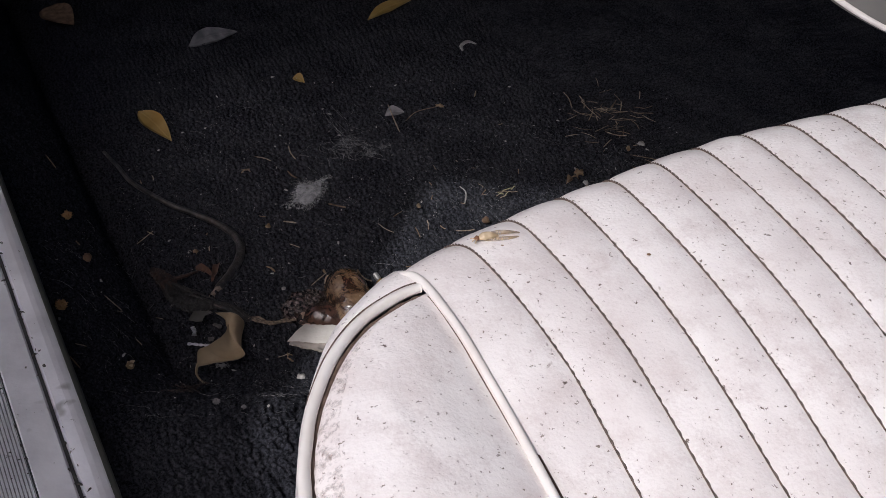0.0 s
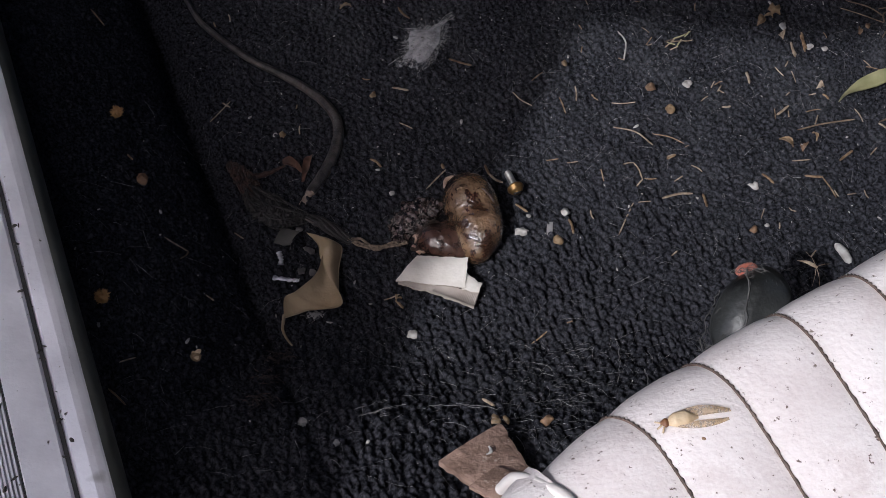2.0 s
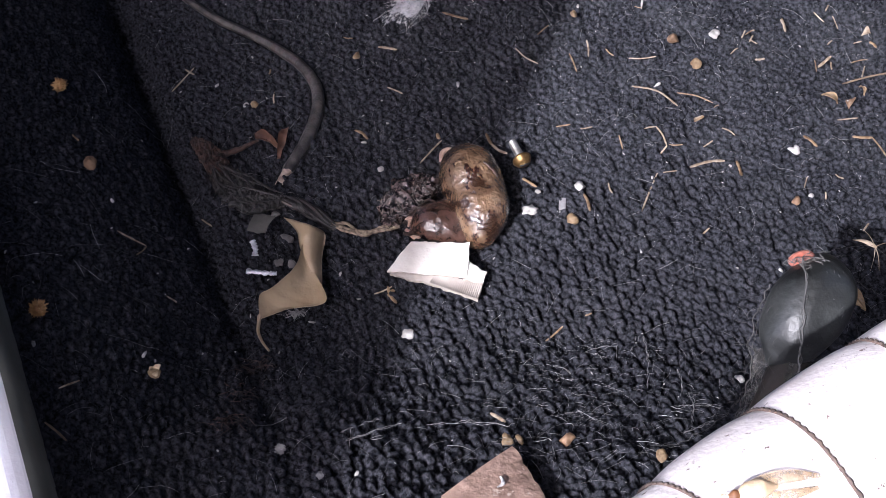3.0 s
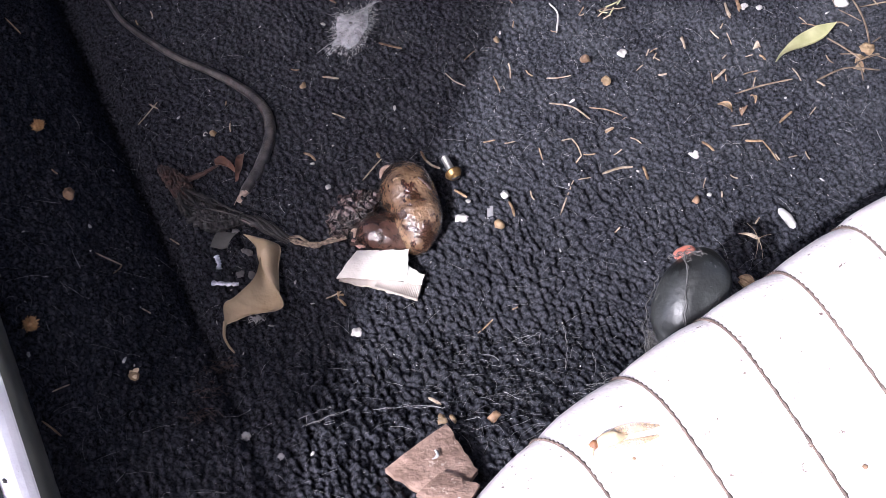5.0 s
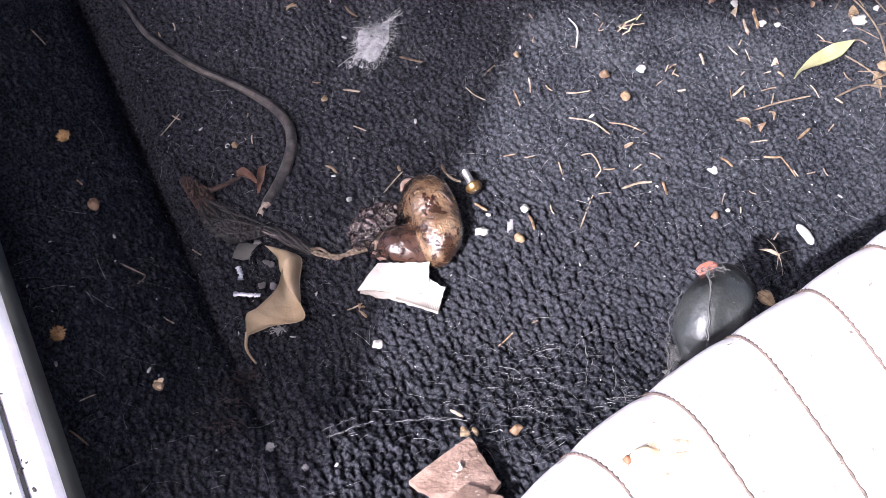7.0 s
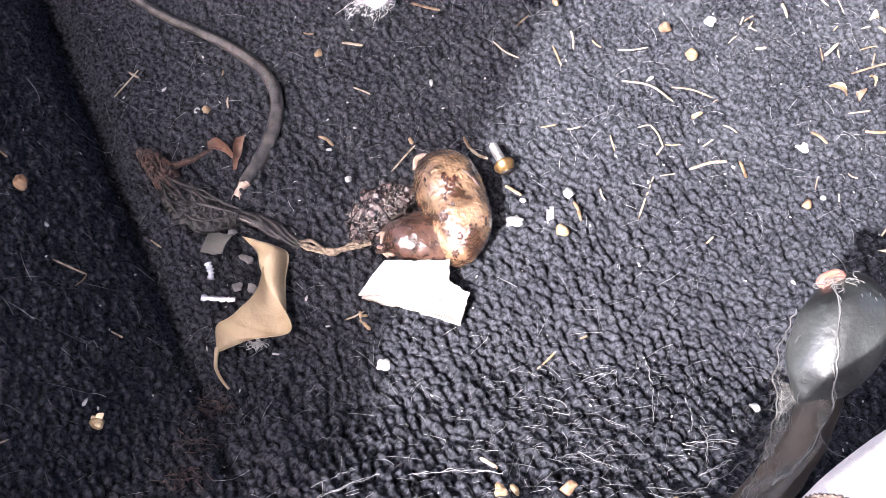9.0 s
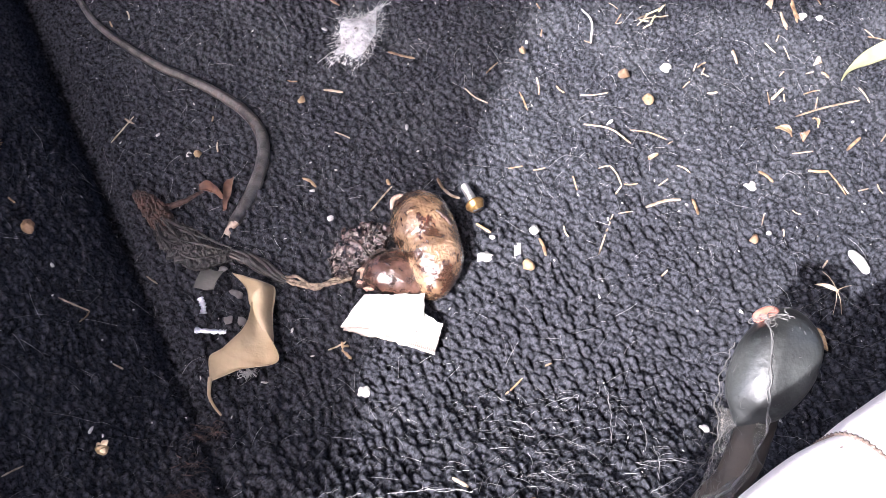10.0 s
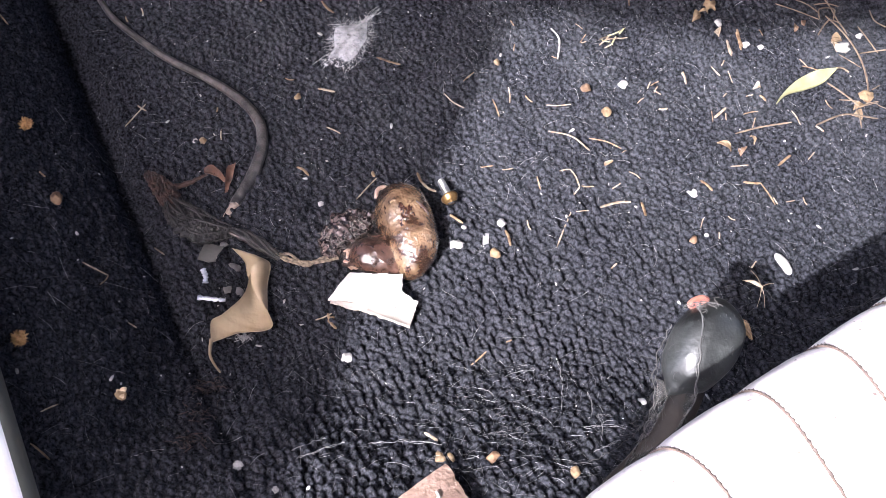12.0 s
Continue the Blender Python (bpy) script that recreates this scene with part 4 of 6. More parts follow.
inner = rough_tube([(.0900, -.0150, .0070), (.0860, -.0185, .0085), (.0810, -.0190, .0085), (.0755, -.0195, .0070)], [.0030, .0052, .0054, .0030], 24, 24, .9, .15, 90, 8)
part("fold", mesh_of("fold", *inner, LUMP_DARK), lump, "dark inner fold")
mass = crumpled([(.0790, .0005, .0040), (.0725, -.0035, .0048), (.0650, -.0085, .0050), (.0598, -.0160, .0046), (.0580, -.0225, .0038), (.0590, -.0285, .0030)],
                [.0030, .0082, .0100, .0088, .0062, .0025], 80, 44, .0030, .0022, 260, 2)
part("wrinkled_mass", mesh_of("wrinkled_mass", *mass, FILM), lump, "dark glistening wrinkled mass")
g = random.Random(8)
grains = []
for i in range(90):
    u, w = g.random(), g.gauss(0, .5)
    c = Vector((.0750 - .0170 * u + w * .0080, -.0010 - .0250 * u - w * .0060, .0066 + .0022 * (1 - w * w) + g.random() * .0012))
    a, l = g.uniform(0, 3.1), g.uniform(.0006, .0020)
    d, k = Vector((math.cos(a) * l, math.sin(a) * l, 0)), Vector((g.gauss(0, .0009), g.gauss(0, .0009), g.uniform(.0002, .0012)))
    r = g.uniform(.0002, .0005)
    grains.append(tube(spline([c - d, c + k, c + d], 6), [r * .4, r, r * .9, r * 1.1, r, r * .4], 6, .8))
part("crinkled_skin", mesh_of("crinkled_skin", *joined(grains), CRINKLE), lump, "glistening crinkled skin")
for i in range(9):
    c = Vector((.0655 + g.uniform(0, .0065), -.0230 - g.uniform(0, .0115), .0062 + g.uniform(-.001, .0015)))
    a, l = g.uniform(0, 3.1), g.uniform(.0014, .0030)
    d = Vector((math.cos(a) * l, math.sin(a) * l, 0))
    data = rough_tube([c - d, c + Vector((g.gauss(0, .001), g.gauss(0, .001), .0010)), c + d], [.0005, .0010, .0006], 14, 7, 1, .4, 600, i)
    part("vein", mesh_of("vein", *data, VEIN_PALE if i % 3 else WRINKLE_RED), lump, "pale twisted vein")
for k, pts in enumerate([[(.0795, .0100, .0070), (.0800, .0140, .0090), (.0835, .0160, .0095), (.0855, .0125, .0120)], [(.0845, .0150, .0090), (.0880, .0155, .0100), (.0925, .0125, .0125)]]):
    part("pink_knot", mesh_of("pink_knot", *rough_tube(pts, [.0010, .0012, .0012, .0008], 18, 8, 1, .2, 500), VEIN_PALE), lump, "pale pink knot")
for k, (pts, r) in enumerate([([(.0640, -.0255, .0045), (.0675, -.0225, .0065), (.0705, -.0195, .0075), (.0745, -.0170, .0080)], .0013), ([(.0650, -.0285, .0045), (.0675, -.0305, .0040), (.0700, -.0325, .0030)], .0014),
                              ([(.0665, -.0245, .0060), (.0690, -.0265, .0070), (.0705, -.0290, .0060)], .0011), ([(.0705, -.0160, .0065), (.0750, -.0130, .0070), (.0790, -.0150, .0080)], .0010)]):
    part("vein", mesh_of("vein", *rough_tube(pts, [r * .7, r, r, r * .7], 22, 8, 1, .35, 500, k), PINK if k in (1, 2) else WRINKLE_RED), lump, "thin twisted vein")
for pts, r in (([(.1010, -.0030, .0270), (.1035, -.0045, .0262), (.1050, -.0062, .0255)], .0008), ([(.1048, -.0052, .0256), (.1068, -.0070, .0243), (.1080, -.0085, .0230)], .0010)):
    part("scar", mesh_of("scar", *rough_tube(pts, [r * .5, r, r * .5], 16, 8, .7, .4, 500), WRINKLE_RED), lump, "dark red split in the skin")
strip_thing = thing("shrivelled_strip", "black-brown shrivelled leathery strip with a stringy tail", "strip", at=(0, -.012, 0))
data = crumpled([(-.0455, .0185, .0035), (-.0400, .0145, .0042), (-.0345, .0085, .0048), (-.0300, .0015, .0050), (-.0290, -.0040, .0042)], [.0020, .0045, .0058, .0058, .0030], 90, 44, .0012, .0026, 420, 4)
part("reddish_end", mesh_of("reddish_end", *data, WRINKLE_RED), strip_thing, "reddish crumpled end")
data = crumpled([(-.0320, .0030, .0040), (-.0260, -.0035, .0044), (-.0185, -.0100, .0044), (-.0100, -.0150, .0042), (-.0020, -.0152, .0040), (.0050, -.0150, .0036)],
                [.0040, .0075, .0092, .0085, .0050, .0026], 150, 60, .0018, .0017, 430, 6)
part("wrinkled_body", mesh_of("wrinkled_body", *data, WRINKLE), strip_thing)
g = random.Random(14)
for k in range(12):
    o = g.uniform(-.9, .9)
    line = []
    for f, (x, y), w in ((0, (-.0310, .0020), .0045), (.25, (-.0245, -.0050), .0075), (.5, (-.0175, -.0105), .0088), (.75, (-.0090, -.0150), .0075), (1, (.0030, -.0150), .0026)):
        o = max(-.95, min(.95, o + g.gauss(0, .38)))
        line.append((x + o * w * .62, y + o * w * .78, .0076 + .0022 * (1 - o * o) * w / .0088))
    a = g.choice((0, 0, 1, 2))
    part("ridge", mesh_of("ridge", *rough_tube(line[a:a + 3], [.0003, .0007, .0006, .0003], 36, 6, .8, .5, 500, k * 3.1), WRINKLE), strip_thing, "sharp dried ridge")
data = rough_tube([(.0020, -.0135, .0035), (.0100, -.0160, .0040), (.0190, -.0210, .0040), (.0270, -.0260, .0035), (.0310, -.0285, .0030)],
                  [.0024, .0030, .0034, .0026, .0016], 60, 20, .7, .4, 280, 9, .3, 560)
part("twisted_neck", mesh_of("twisted_neck", *data, WRINKLE), strip_thing)
for k in range(6):
    line = []
    for f, (x, y), w in ((0, (.0000, -.0135), .0020), (.3, (.0100, -.0160), .0026), (.6, (.0190, -.0210), .0029), (.85, (.0270, -.0260), .0020), (1, (.0320, -.0288), .0010)):
        a = k * 1.05 + f * 3.5
        line.append((x + math.cos(a) * w * .5, y + math.cos(a) * w * .85, .0046 + math.sin(a) * w * .55 + g.gauss(0, .0003)))
    part("ridge", mesh_of("ridge", *rough_tube(line, [.0005, .0009, .0010, .0008, .0005], 40, 6, .9, .5, 500, k * 2.3), CRINKLE if k == 2 else WRINKLE), strip_thing, "sharp dried ridge")
for k in range(3):
    data = rough_tube([(.0290, -.0275, .0042), (.0370, -.0300 + .0014 * k * (-1) ** k, .0050), (.0450, -.0312 - .0010 * k, .0048), (.0530, -.0306 + .0012 * k, .0050), (.0620, -.0275, .0054)], [.0011, .0008, .0010, .0007, .0010], 50, 7, 1, .6, 420, k * 7)
    part("string", mesh_of("string", *data, STRING), strip_thing, "thin twisted string")
part("string", mesh_of("string", *rough_tube([(-.036, .010, .004), (-.028, .012, .004), (-.020, .016, .004), (-.013, .021, .004)], [.0022, .0016, .0013, .0008], 34, 8, 1, .5, 400), WRINKLE_RED), strip_thing, "thin reddish string")


# ---- leaves ----
dry = thing("dry_leaf", "curled tan dry leaf with a thin stalk", "leaf", at=(.018, -.055, .002))
part("blade", mesh_of("blade", *leaf_sheet([(.0062, -.0262, .0070), (.0140, -.0360, .0105), (.0165, -.0445, .0120), (.0205, -.0530, .0110), (.0262, -.0620, .0075)],
                                           [(.0064, -.0265, .0070), (.0210, -.0328, .0100), (.0272, -.0350, .0075), (.0268, -.0470, .0050), (.0286, -.0620, .0060)],
                                           [0, -.0050, -.0070, -.0045, 0], 48, 15, .0005, .0006), LEAF_DRY), dry, "upper half rolled over")
part("blade", mesh_of("blade", *leaf_sheet([(.0182, -.0450, .0142), (.0165, -.0590, .0165), (.0075, -.0705, .0170), (.0022, -.0748, .0160), (.0026, -.0832, .0110)],
                                           [(.0186, -.0452, .0140), (.0240, -.0560, .0100), (.0325, -.0745, .0135), (.0165, -.0768, .0095), (.0032, -.0836, .0108)],
                                           [0, .0030, .0068, .0045, 0], 56, 17, .0005, .0007), LEAF_DRY), dry, "lower half spread into a shallow dish")
part("stalk", mesh_of("stalk", *tube(spline([(.0027, -.0822, .0112), (.0028, -.0870, .0112), (.0034, -.0914, .0115), (.0061, -.0964, .0120), (.0098, -.1010, .0130)], 22), np.linspace(.0010, .0005, 22), 7), LEAF_DRY), dry)

red_leaf = thing("red_leaf", "small crumpled reddish-brown leaf beside the cord", "leaf", at=(-.004, .019, 0))
part("blade", mesh_of("blade", *leaf_sheet([(-.0150, .0235, .006), (-.0090, .0240, .009), (-.0020, .0170, .007)], [(-.0145, .0212, .005), (-.0088, .0205, .004), (-.0026, .0158, .005)], [0, .0022, 0], 20, 9, .0004, .0022), LEAF_RED), red_leaf)
part("blade", mesh_of("blade", *leaf_sheet([(-.0015, .0255, .008), (-.0022, .0180, .009), (-.0020, .0095, .005)], [(.0022, .0272, .009), (.0014, .0188, .007), (-.0004, .0098, .005)], [0, .0024, 0], 20, 9, .0004, .0022), LEAF_RED), red_leaf)


def flat_leaf(name, label, tip_a, tip_b, width, mat, lift=.003, curl=.004, category="leaf"):
    a, b = Vector(tip_a), Vector(tip_b)
    along = (b - a)
    side = Vector((-along.y, along.x)).normalized() * width
    left, right = [], []
    for f, w, h in ((0, .06, .2), (.2, .75, .8), (.45, 1, 1), (.75, .6, .9), (1, .05, .6)):
        c = a + along * f
        l, r = c + side * w, c - side * w
        left.append((*on_floor(l.x, l.y, lift * h + curl * w).xy, float(height(l.x, l.y)) + lift * h + curl * w))
        right.append((*on_floor(r.x, r.y).xy, float(height(r.x, r.y)) + lift * h))
    ob = thing(name, label, category, at=on_floor(a.x, a.y))
    part("blade", mesh_of("blade", *leaf_sheet(left, right, [0, .001, .0015, .001, 0], 18, 7), mat), ob)
    ridge = [(Vector(l) + Vector(r)) / 2 - Vector((0, 0, .0007)) for l, r in zip(left, right)]
    part("midrib", mesh_of("midrib", *tube(spline(ridge, 18), .0004, 5), mat), ob)
    return ob


green = thing("green_leaf", "slender pale green drying leaf caught in twigs", "leaf", at=(.306, .091, .002))
part("blade", mesh_of("blade", *leaf_sheet([(.3050, .0890, .010), (.3085, .0950, .011), (.3180, .1055, .012), (.3315, .1145, .012), (.3440, .1180, .011)],
                                           [(.3055, .0892, .010), (.3130, .0985, .007), (.3260, .1045, .006), (.3365, .1100, .007), (.3445, .1182, .011)], [0, -.0008, -.0012, -.0008, 0], 26, 9), LEAF_GREEN), green)
part("stalk", mesh_of("stalk", *tube(spline([(.3440, .1180, .011), (.3480, .1195, .009), (.3520, .1185, .007)], 8), .0005, 5), TWIG), green)
flat_leaf("yellow_leaf", "yellow fallen leaf on the dark carpet", (-.0950, .2320), (-.0600, .1890), .0085, LEAF_YELLOW, .003)
flat_leaf("brown_leaf", "brown dead leaf on the far floor", (-.2150, .4000), (-.1800, .3700), .0150, CHIP_BROWN, .004)
flat_leaf("yellow_stem_leaf", "yellow leaf with a long stem on the far floor", (.0900, .4100), (.1330, .4550), .0060, LEAF_YELLOW, .004)
flat_leaf("leaf_scrap", "scrap of yellowed leaf", (.0290, .2985), (.0400, .2900), .0038, LEAF_YELLOW, .002)
flat_leaf("leaf_scrap", "scrap of pointed tan leaf by the lever", (.2700, -.0500), (.2800, -.0600), .0030, CHIP_TAN, .003)
flat_leaf("leaf_scrap", "scrap of tan leaf among straw", (.0090, .1520), (.0020, .1490), .0028, CHIP_TAN, .002)
flat_leaf("pale_paper", "scrap of thin pale paper on the far floor", (-.0700, .3420), (-.0300, .3720), .0090, LINT_GREY, .004, .006, "paper")

# ---- torn card ----
card = thing("torn_card", "torn piece of white card folded along one edge", "card", at=(.082, -.050, 0))


def sheet(corners, thick, n, m, lift, seed):
    """A thick board with worn edges between four corners."""
    a, b, c, d = [Vector(p) for p in corners]
    top, low = [], []
    for i in range(n):
        for j in range(m):
            u, w = i / (n - 1), j / (m - 1)
            p = (a * (1 - u) + b * u) * (1 - w) + (d * (1 - u) + c * u) * w
            edge = .0009 * noise.noise(Vector((p.x * 300, p.y * 300, seed))) if i in (0, n - 1) or j in (0, m - 1) else 0
            p = p + Vector((edge, edge, lift * 4 * w * (1 - w) + .0003 * noise.noise(p * 150)))
            top.append(p)
            low.append(p - Vector((0, 0, thick)))
    k = n * m
    faces = [f[::-1] for f in grid_faces(n, m)] + [tuple(k + i for i in f) for f in grid_faces(n, m)]
    rim = [i * m for i in range(n)] + [(n - 1) * m + j for j in range(1, m)] + [i * m + m - 1 for i in range(n - 2, -1, -1)] + list(range(m - 2, 0, -1))
    start = len(faces)
    faces += [(rim[i], rim[(i + 1) % len(rim)], k + rim[(i + 1) % len(rim)], k + rim[i]) for i in range(len(rim))]
    return top + low, faces, [0] * start + [1] * len(rim)


v, f, ix = sheet([(.0590, -.0558, .0108), (.0962, -.0578, .0112), (.0962, -.0393, .0124), (.0688, -.0398, .0118)], .0009, 28, 14, .0012, 1)
part("top_sheet", mesh_of("top_sheet", v, f, [CARD, CARD_EDGE], False, ix), card)
v, f, ix = sheet([(.0945, -.0582, .0100), (.1034, -.0592, .0092), (.1046, -.0538, .0102), (.0958, -.0478, .0112)], .0009, 10, 10, .0008, 8)
part("flap", mesh_of("flap", v, f, [CARD, CARD_EDGE], False, ix), card, "small bent flap")
v, f, ix = sheet([(.0598, -.0560, .0086), (.0800, -.0603, .0084), (.0830, -.0552, .0094), (.0610, -.0530, .0094)], .0016, 24, 6, .0003, 5)
part("bottom_sheet", mesh_of("bottom_sheet", v, f, [CARD_LOW, CARD_EDGE], False, ix), card, "folded cream lower layer with a torn edge, darkened for its shade")
# the torn lower layer shows the fine flutes of the board
for k in range(26):
    u = k / 25
    a, b = Vector((.0790, -.0598, .0086)).lerp(Vector((.1012, -.0662, .0070)), u), Vector((.0815, -.0552, .0096)).lerp(Vector((.1030, -.0592, .0086)), u)
    part("flute", mesh_of("flute", *tube([a, a.lerp(b, .5) + Vector((0, 0, .0003)), b], .00046, 6), CARD_LOW), card)
v, f, ix = sheet([(.0785, -.0597, .0081), (.1015, -.0664, .0064), (.1032, -.0592, .0080), (.0815, -.0545, .0090)], .0018, 20, 8, .0002, 7)
part("bottom_sheet", mesh_of("bottom_sheet", v, f, [CARD_LOW, CARD_EDGE], False, ix), card, "folded cream lower layer with a torn edge, darkened for its shade")

paper = thing("grey_paper", "scrap of torn dull grey paper beside the leaf", "paper", at=(-.005, -.029, .002))
v, f, ix = sheet([(-.0112, -.0335, .0056), (-.0020, -.0352, .0062), (.0022, -.0262, .0080), (-.0082, -.0243, .0064)], .0003, 14, 12, .0008, 12)
part("sheet", mesh_of("sheet", v, f, [GREY_PAPER, GREY_PAPER], False, ix), paper)

# ---- the brown board under the seat's front ----
board = thing("brown_board", "broken piece of stained brown board", "board", at=(.110, -.190, .075))
v, f, ix = sheet([(.0940, -.1920, .086), (.1215, -.2150, .099), (.1330, -.1930, .088), (.1190, -.1660, .0735)], .005, 14, 12, .001, 3)
part("slab", mesh_of("slab", v, f, [BROWN_BOARD, BROWN_BOARD], False, ix), board)
v, f, ix = sheet([(.1080, -.2080, .0985), (.1260, -.2200, .104), (.1340, -.2030, .0965), (.1180, -.1960, .0925)], .003, 9, 8, .001, 4)
part("loose_layer", mesh_of("loose_layer", v, f, [BROWN_BOARD, BROWN_BOARD], False, ix), board, "loose upper layer")
part("fleck", mesh_of("fleck", *rough_tube([(.1150, -.1830, .0845), (.1160, -.1860, .0860), (.1140, -.1880, .0870)], [.0005, .0008, .0004], 14, 6, 1, .4, 500), LINT), board, "pale fleck")

# ---- screw ----
screw = thing("screw", "short steel screw with a brass washer head", "screw", at=(.119, .016, .002))
a, b = Vector((.1140, .0262, .0042)), Vector((.1190, .0155, .0050))
along = (b - a).normalized()
run = [a + (b - a) * k / 80 for k in range(81)]
part("shank", mesh_of("shank", *tube(run, [.0018 + .0004 * math.sin(k * 1.2) if 4 < k < 78 else .0014 for k in range(81)], 12), STEEL), screw, "threaded steel shank")
head = [b - along * .0002, b + along * .0003, b + along * .0012, b + along * .0018, b + along * .0030, b + along * .0040, b + along * .0044]
part("head", mesh_of("head", *tube(head, [.0030, .0047, .0049, .0042, .0038, .0028, .0008], 20), BRASS), screw, "tarnished brass head")
part("slot", mesh_of("slot", *box(-.0025, .0025, -.0004, .0004, -.0002, .0004), DARK_GAP), screw)
bpy.data.objects["slot"].matrix_parent_inverse = Matrix.Translation(-screw.location) @ Matrix.Translation(b + along * .0044) @ along.to_track_quat("Z", "Y").to_matrix().to_4x4()


# ---- straw, crumbs, lint ----
def straw(values, r, mat, name="straw", label="dry straw fragment on the carpet", lift=1.0, n=9, seed=0):
    pts = [(values[i] / 1000, values[i + 1] / 1000) for i in range(0, len(values), 2)]
    if len(pts) == 2:
        (x0, y0), (x1, y1) = pts
        bow = .08 * math.sin(seed * 1.7) * math.hypot(x1 - x0, y1 - y0)
        mid = ((x0 + x1) / 2 - (y1 - y0) * .0 + bow * .6, (y0 + y1) / 2 + bow)
        pts = [pts[0], mid, pts[1]]
    r = r * .78
    path = spline([on_floor(x, y, .0034 + r * lift + .0006 * math.sin(seed + i)) for i, (x, y) in enumerate(pts)], n)
    width = [r * (.55 if i in (0, n - 1) else 1 + .12 * math.sin(i * 2.3 + seed)) for i in range(n)]
    ob = new(name, mesh_of(name, *tube(path, width, 6, .6), mat))
    return tagged(ob, label, "straw", "straw fragments")


THICK = [(42, 84, 52, 82), (35, 29, 42, 24), (101, 30, 104, 24), (104, 24, 112, 19), (225, 20, 227, 11), (259, 37, 265, 30), (270, 81, 277, 88), (283, 37, 293, 37),
         (150, -4, 153, -13), (205, 44, 210, 47), (59, -60, 64, -69), (74, 110, 88, 105), (202, 15, 219, 19), (120, 4, 127, -1), (39, 149, 47, 141), (110, -142, 116, -147),
         (304, 50, 312, 58), (289, 149, 291, 135), (282, 140, 284, 129), (298, 99, 301, 95)]
for k, v in enumerate(THICK):
    straw(v, .0010, PALE if k % 3 == 0 else STRAW, label="short thick straw fragment on the carpet", seed=k)
THIN = [(23, 90, 28, 90), (49, 58, 57, 54), (-13, 67, -13, 63), (-9, 52, -8, 44), (-74, 128, -72, 124), (-66, 135, -64, 130), (-130.7, 86.8, -123.1, 81.7), (-62, 50, -53, 66),
        (-83.9, -21.1, -81.0, -22.8), (69, 11, 79, 25), (125, 96, 131, 103), (114, 86, 126, 77), (142, 84, 146, 73), (151, 94, 152, 83), (161, 89, 165, 84), (173, 83, 187, 84),
        (197, 61, 215, 55), (180, 37, 186, 39), (192, 28, 199, 29), (178, -12, 186, 11), (254, 114, 255, 106), (277, 48, 287, 49)]
for k, v in enumerate(THIN):
    straw(v, .00055, PALE if k % 2 else STRAW, label="thin straw fragment on the carpet", seed=k + 3)
THIN_MORE = [(293, 37, 300, 24), (162, 4, 164, -2), (-56.3, -66.3, -46.6, -65.3), (-46.6, -65.3, -47.4, -75.0), (-35.8, -23.4, -28.9, -30.2), (-47.2, -164.9, -43.4, -157.4), (-46.6, -181.6, -39.5, -185.7),
             (-33.5, -89.2, -30.1, -89.2), (53, -64, 61, -60), (151, -71, 154, -70), (186, 39, 191, 27), (191, 27, 187, 21), (141, -78, 133, -87), (210, -20, 206, -24),
             (316, 90, 320, 80), (136, 37, 143, 38), (148, 36, 154, 37)]
for k, v in enumerate(THIN_MORE):
    straw(v, .00055, PALE if k % 3 else STRAW, label="thin straw fragment on the carpet", seed=k + 9)
for k, v in enumerate([(282, 138, 284, 128), (288, 146, 290, 133), (329, 80, 333, 76), (238, 85, 243, 85), (205, 43, 210, 46), (253, 112, 255, 104)]):
    straw(v, .0009, STRAW if k % 3 == 1 else PALE, label="short thick straw fragment on the carpet", seed=k + 40)
for k, v in enumerate([(287, 85, 296, 88), (292, 76, 294, 83), (236, 97, 238, 101), (232, 99, 234, 104), (234, 101, 239, 105), (236, 98, 240, 96), (316, 30, 318, 25), (325, 129, 329, 123), (326, 124, 336, 120),
                       (306, 26, 311, 27), (299, 28, 301, 24), (276, 96, 279, 100), (152, 144, 154, 141), (194, 131, 197, 132), (322, 56, 326, 61)]):
    straw(v, .0005, STRAW if k % 4 == 0 else PALE, label="thin straw fragment on the carpet", seed=k + 60)
for k, v in enumerate([(205, 130, 211, 137), (210, 137, 217, 140), (207, 132, 215, 134), (212, 130, 215, 137), (215, 135, 222, 137), (206, 133, 211, 132), (208, 128, 213, 131), (217, 139, 220, 143)]):
    straw(v, .0006, LEAF_GREEN if k % 2 else PALE, label="pale grass shred in a small tangle on the carpet", lift=1 + k % 3, seed=k + 80)
FAR = [(11, 169, 24, 163), (2, 149, 9, 150), (-57, 64, -52, 61), (191, 284, 190, 276), (210, 232, 213, 235), (301, 230, 319, 225), (284, 277, 298, 249),
       (275, 265, 269, 289), (115, 255, 126, 214), (36, 185, 44, 167)]
for k, v in enumerate(FAR):
    straw(v, .0007, PALE, label="pale straw fragment on the far carpet", seed=k + 5)
CURVED = [(174, 64, 187, 61, 197, 52), (281, 70, 297, 76, 315, 81), (318, 177, 332, 173, 341, 166), 
          (176, 140, 181, 132, 180, 117), (205, 134, 214, 139, 221, 144),]
for k, v in enumerate(CURVED):
    straw(v, .0007, PALE if k == 0 else CHIP_WHITE if k == 3 else TWIG, "twig", "thin curved dry twig on the carpet", 1.6, 14, seed=k)
rng = random.Random(21)
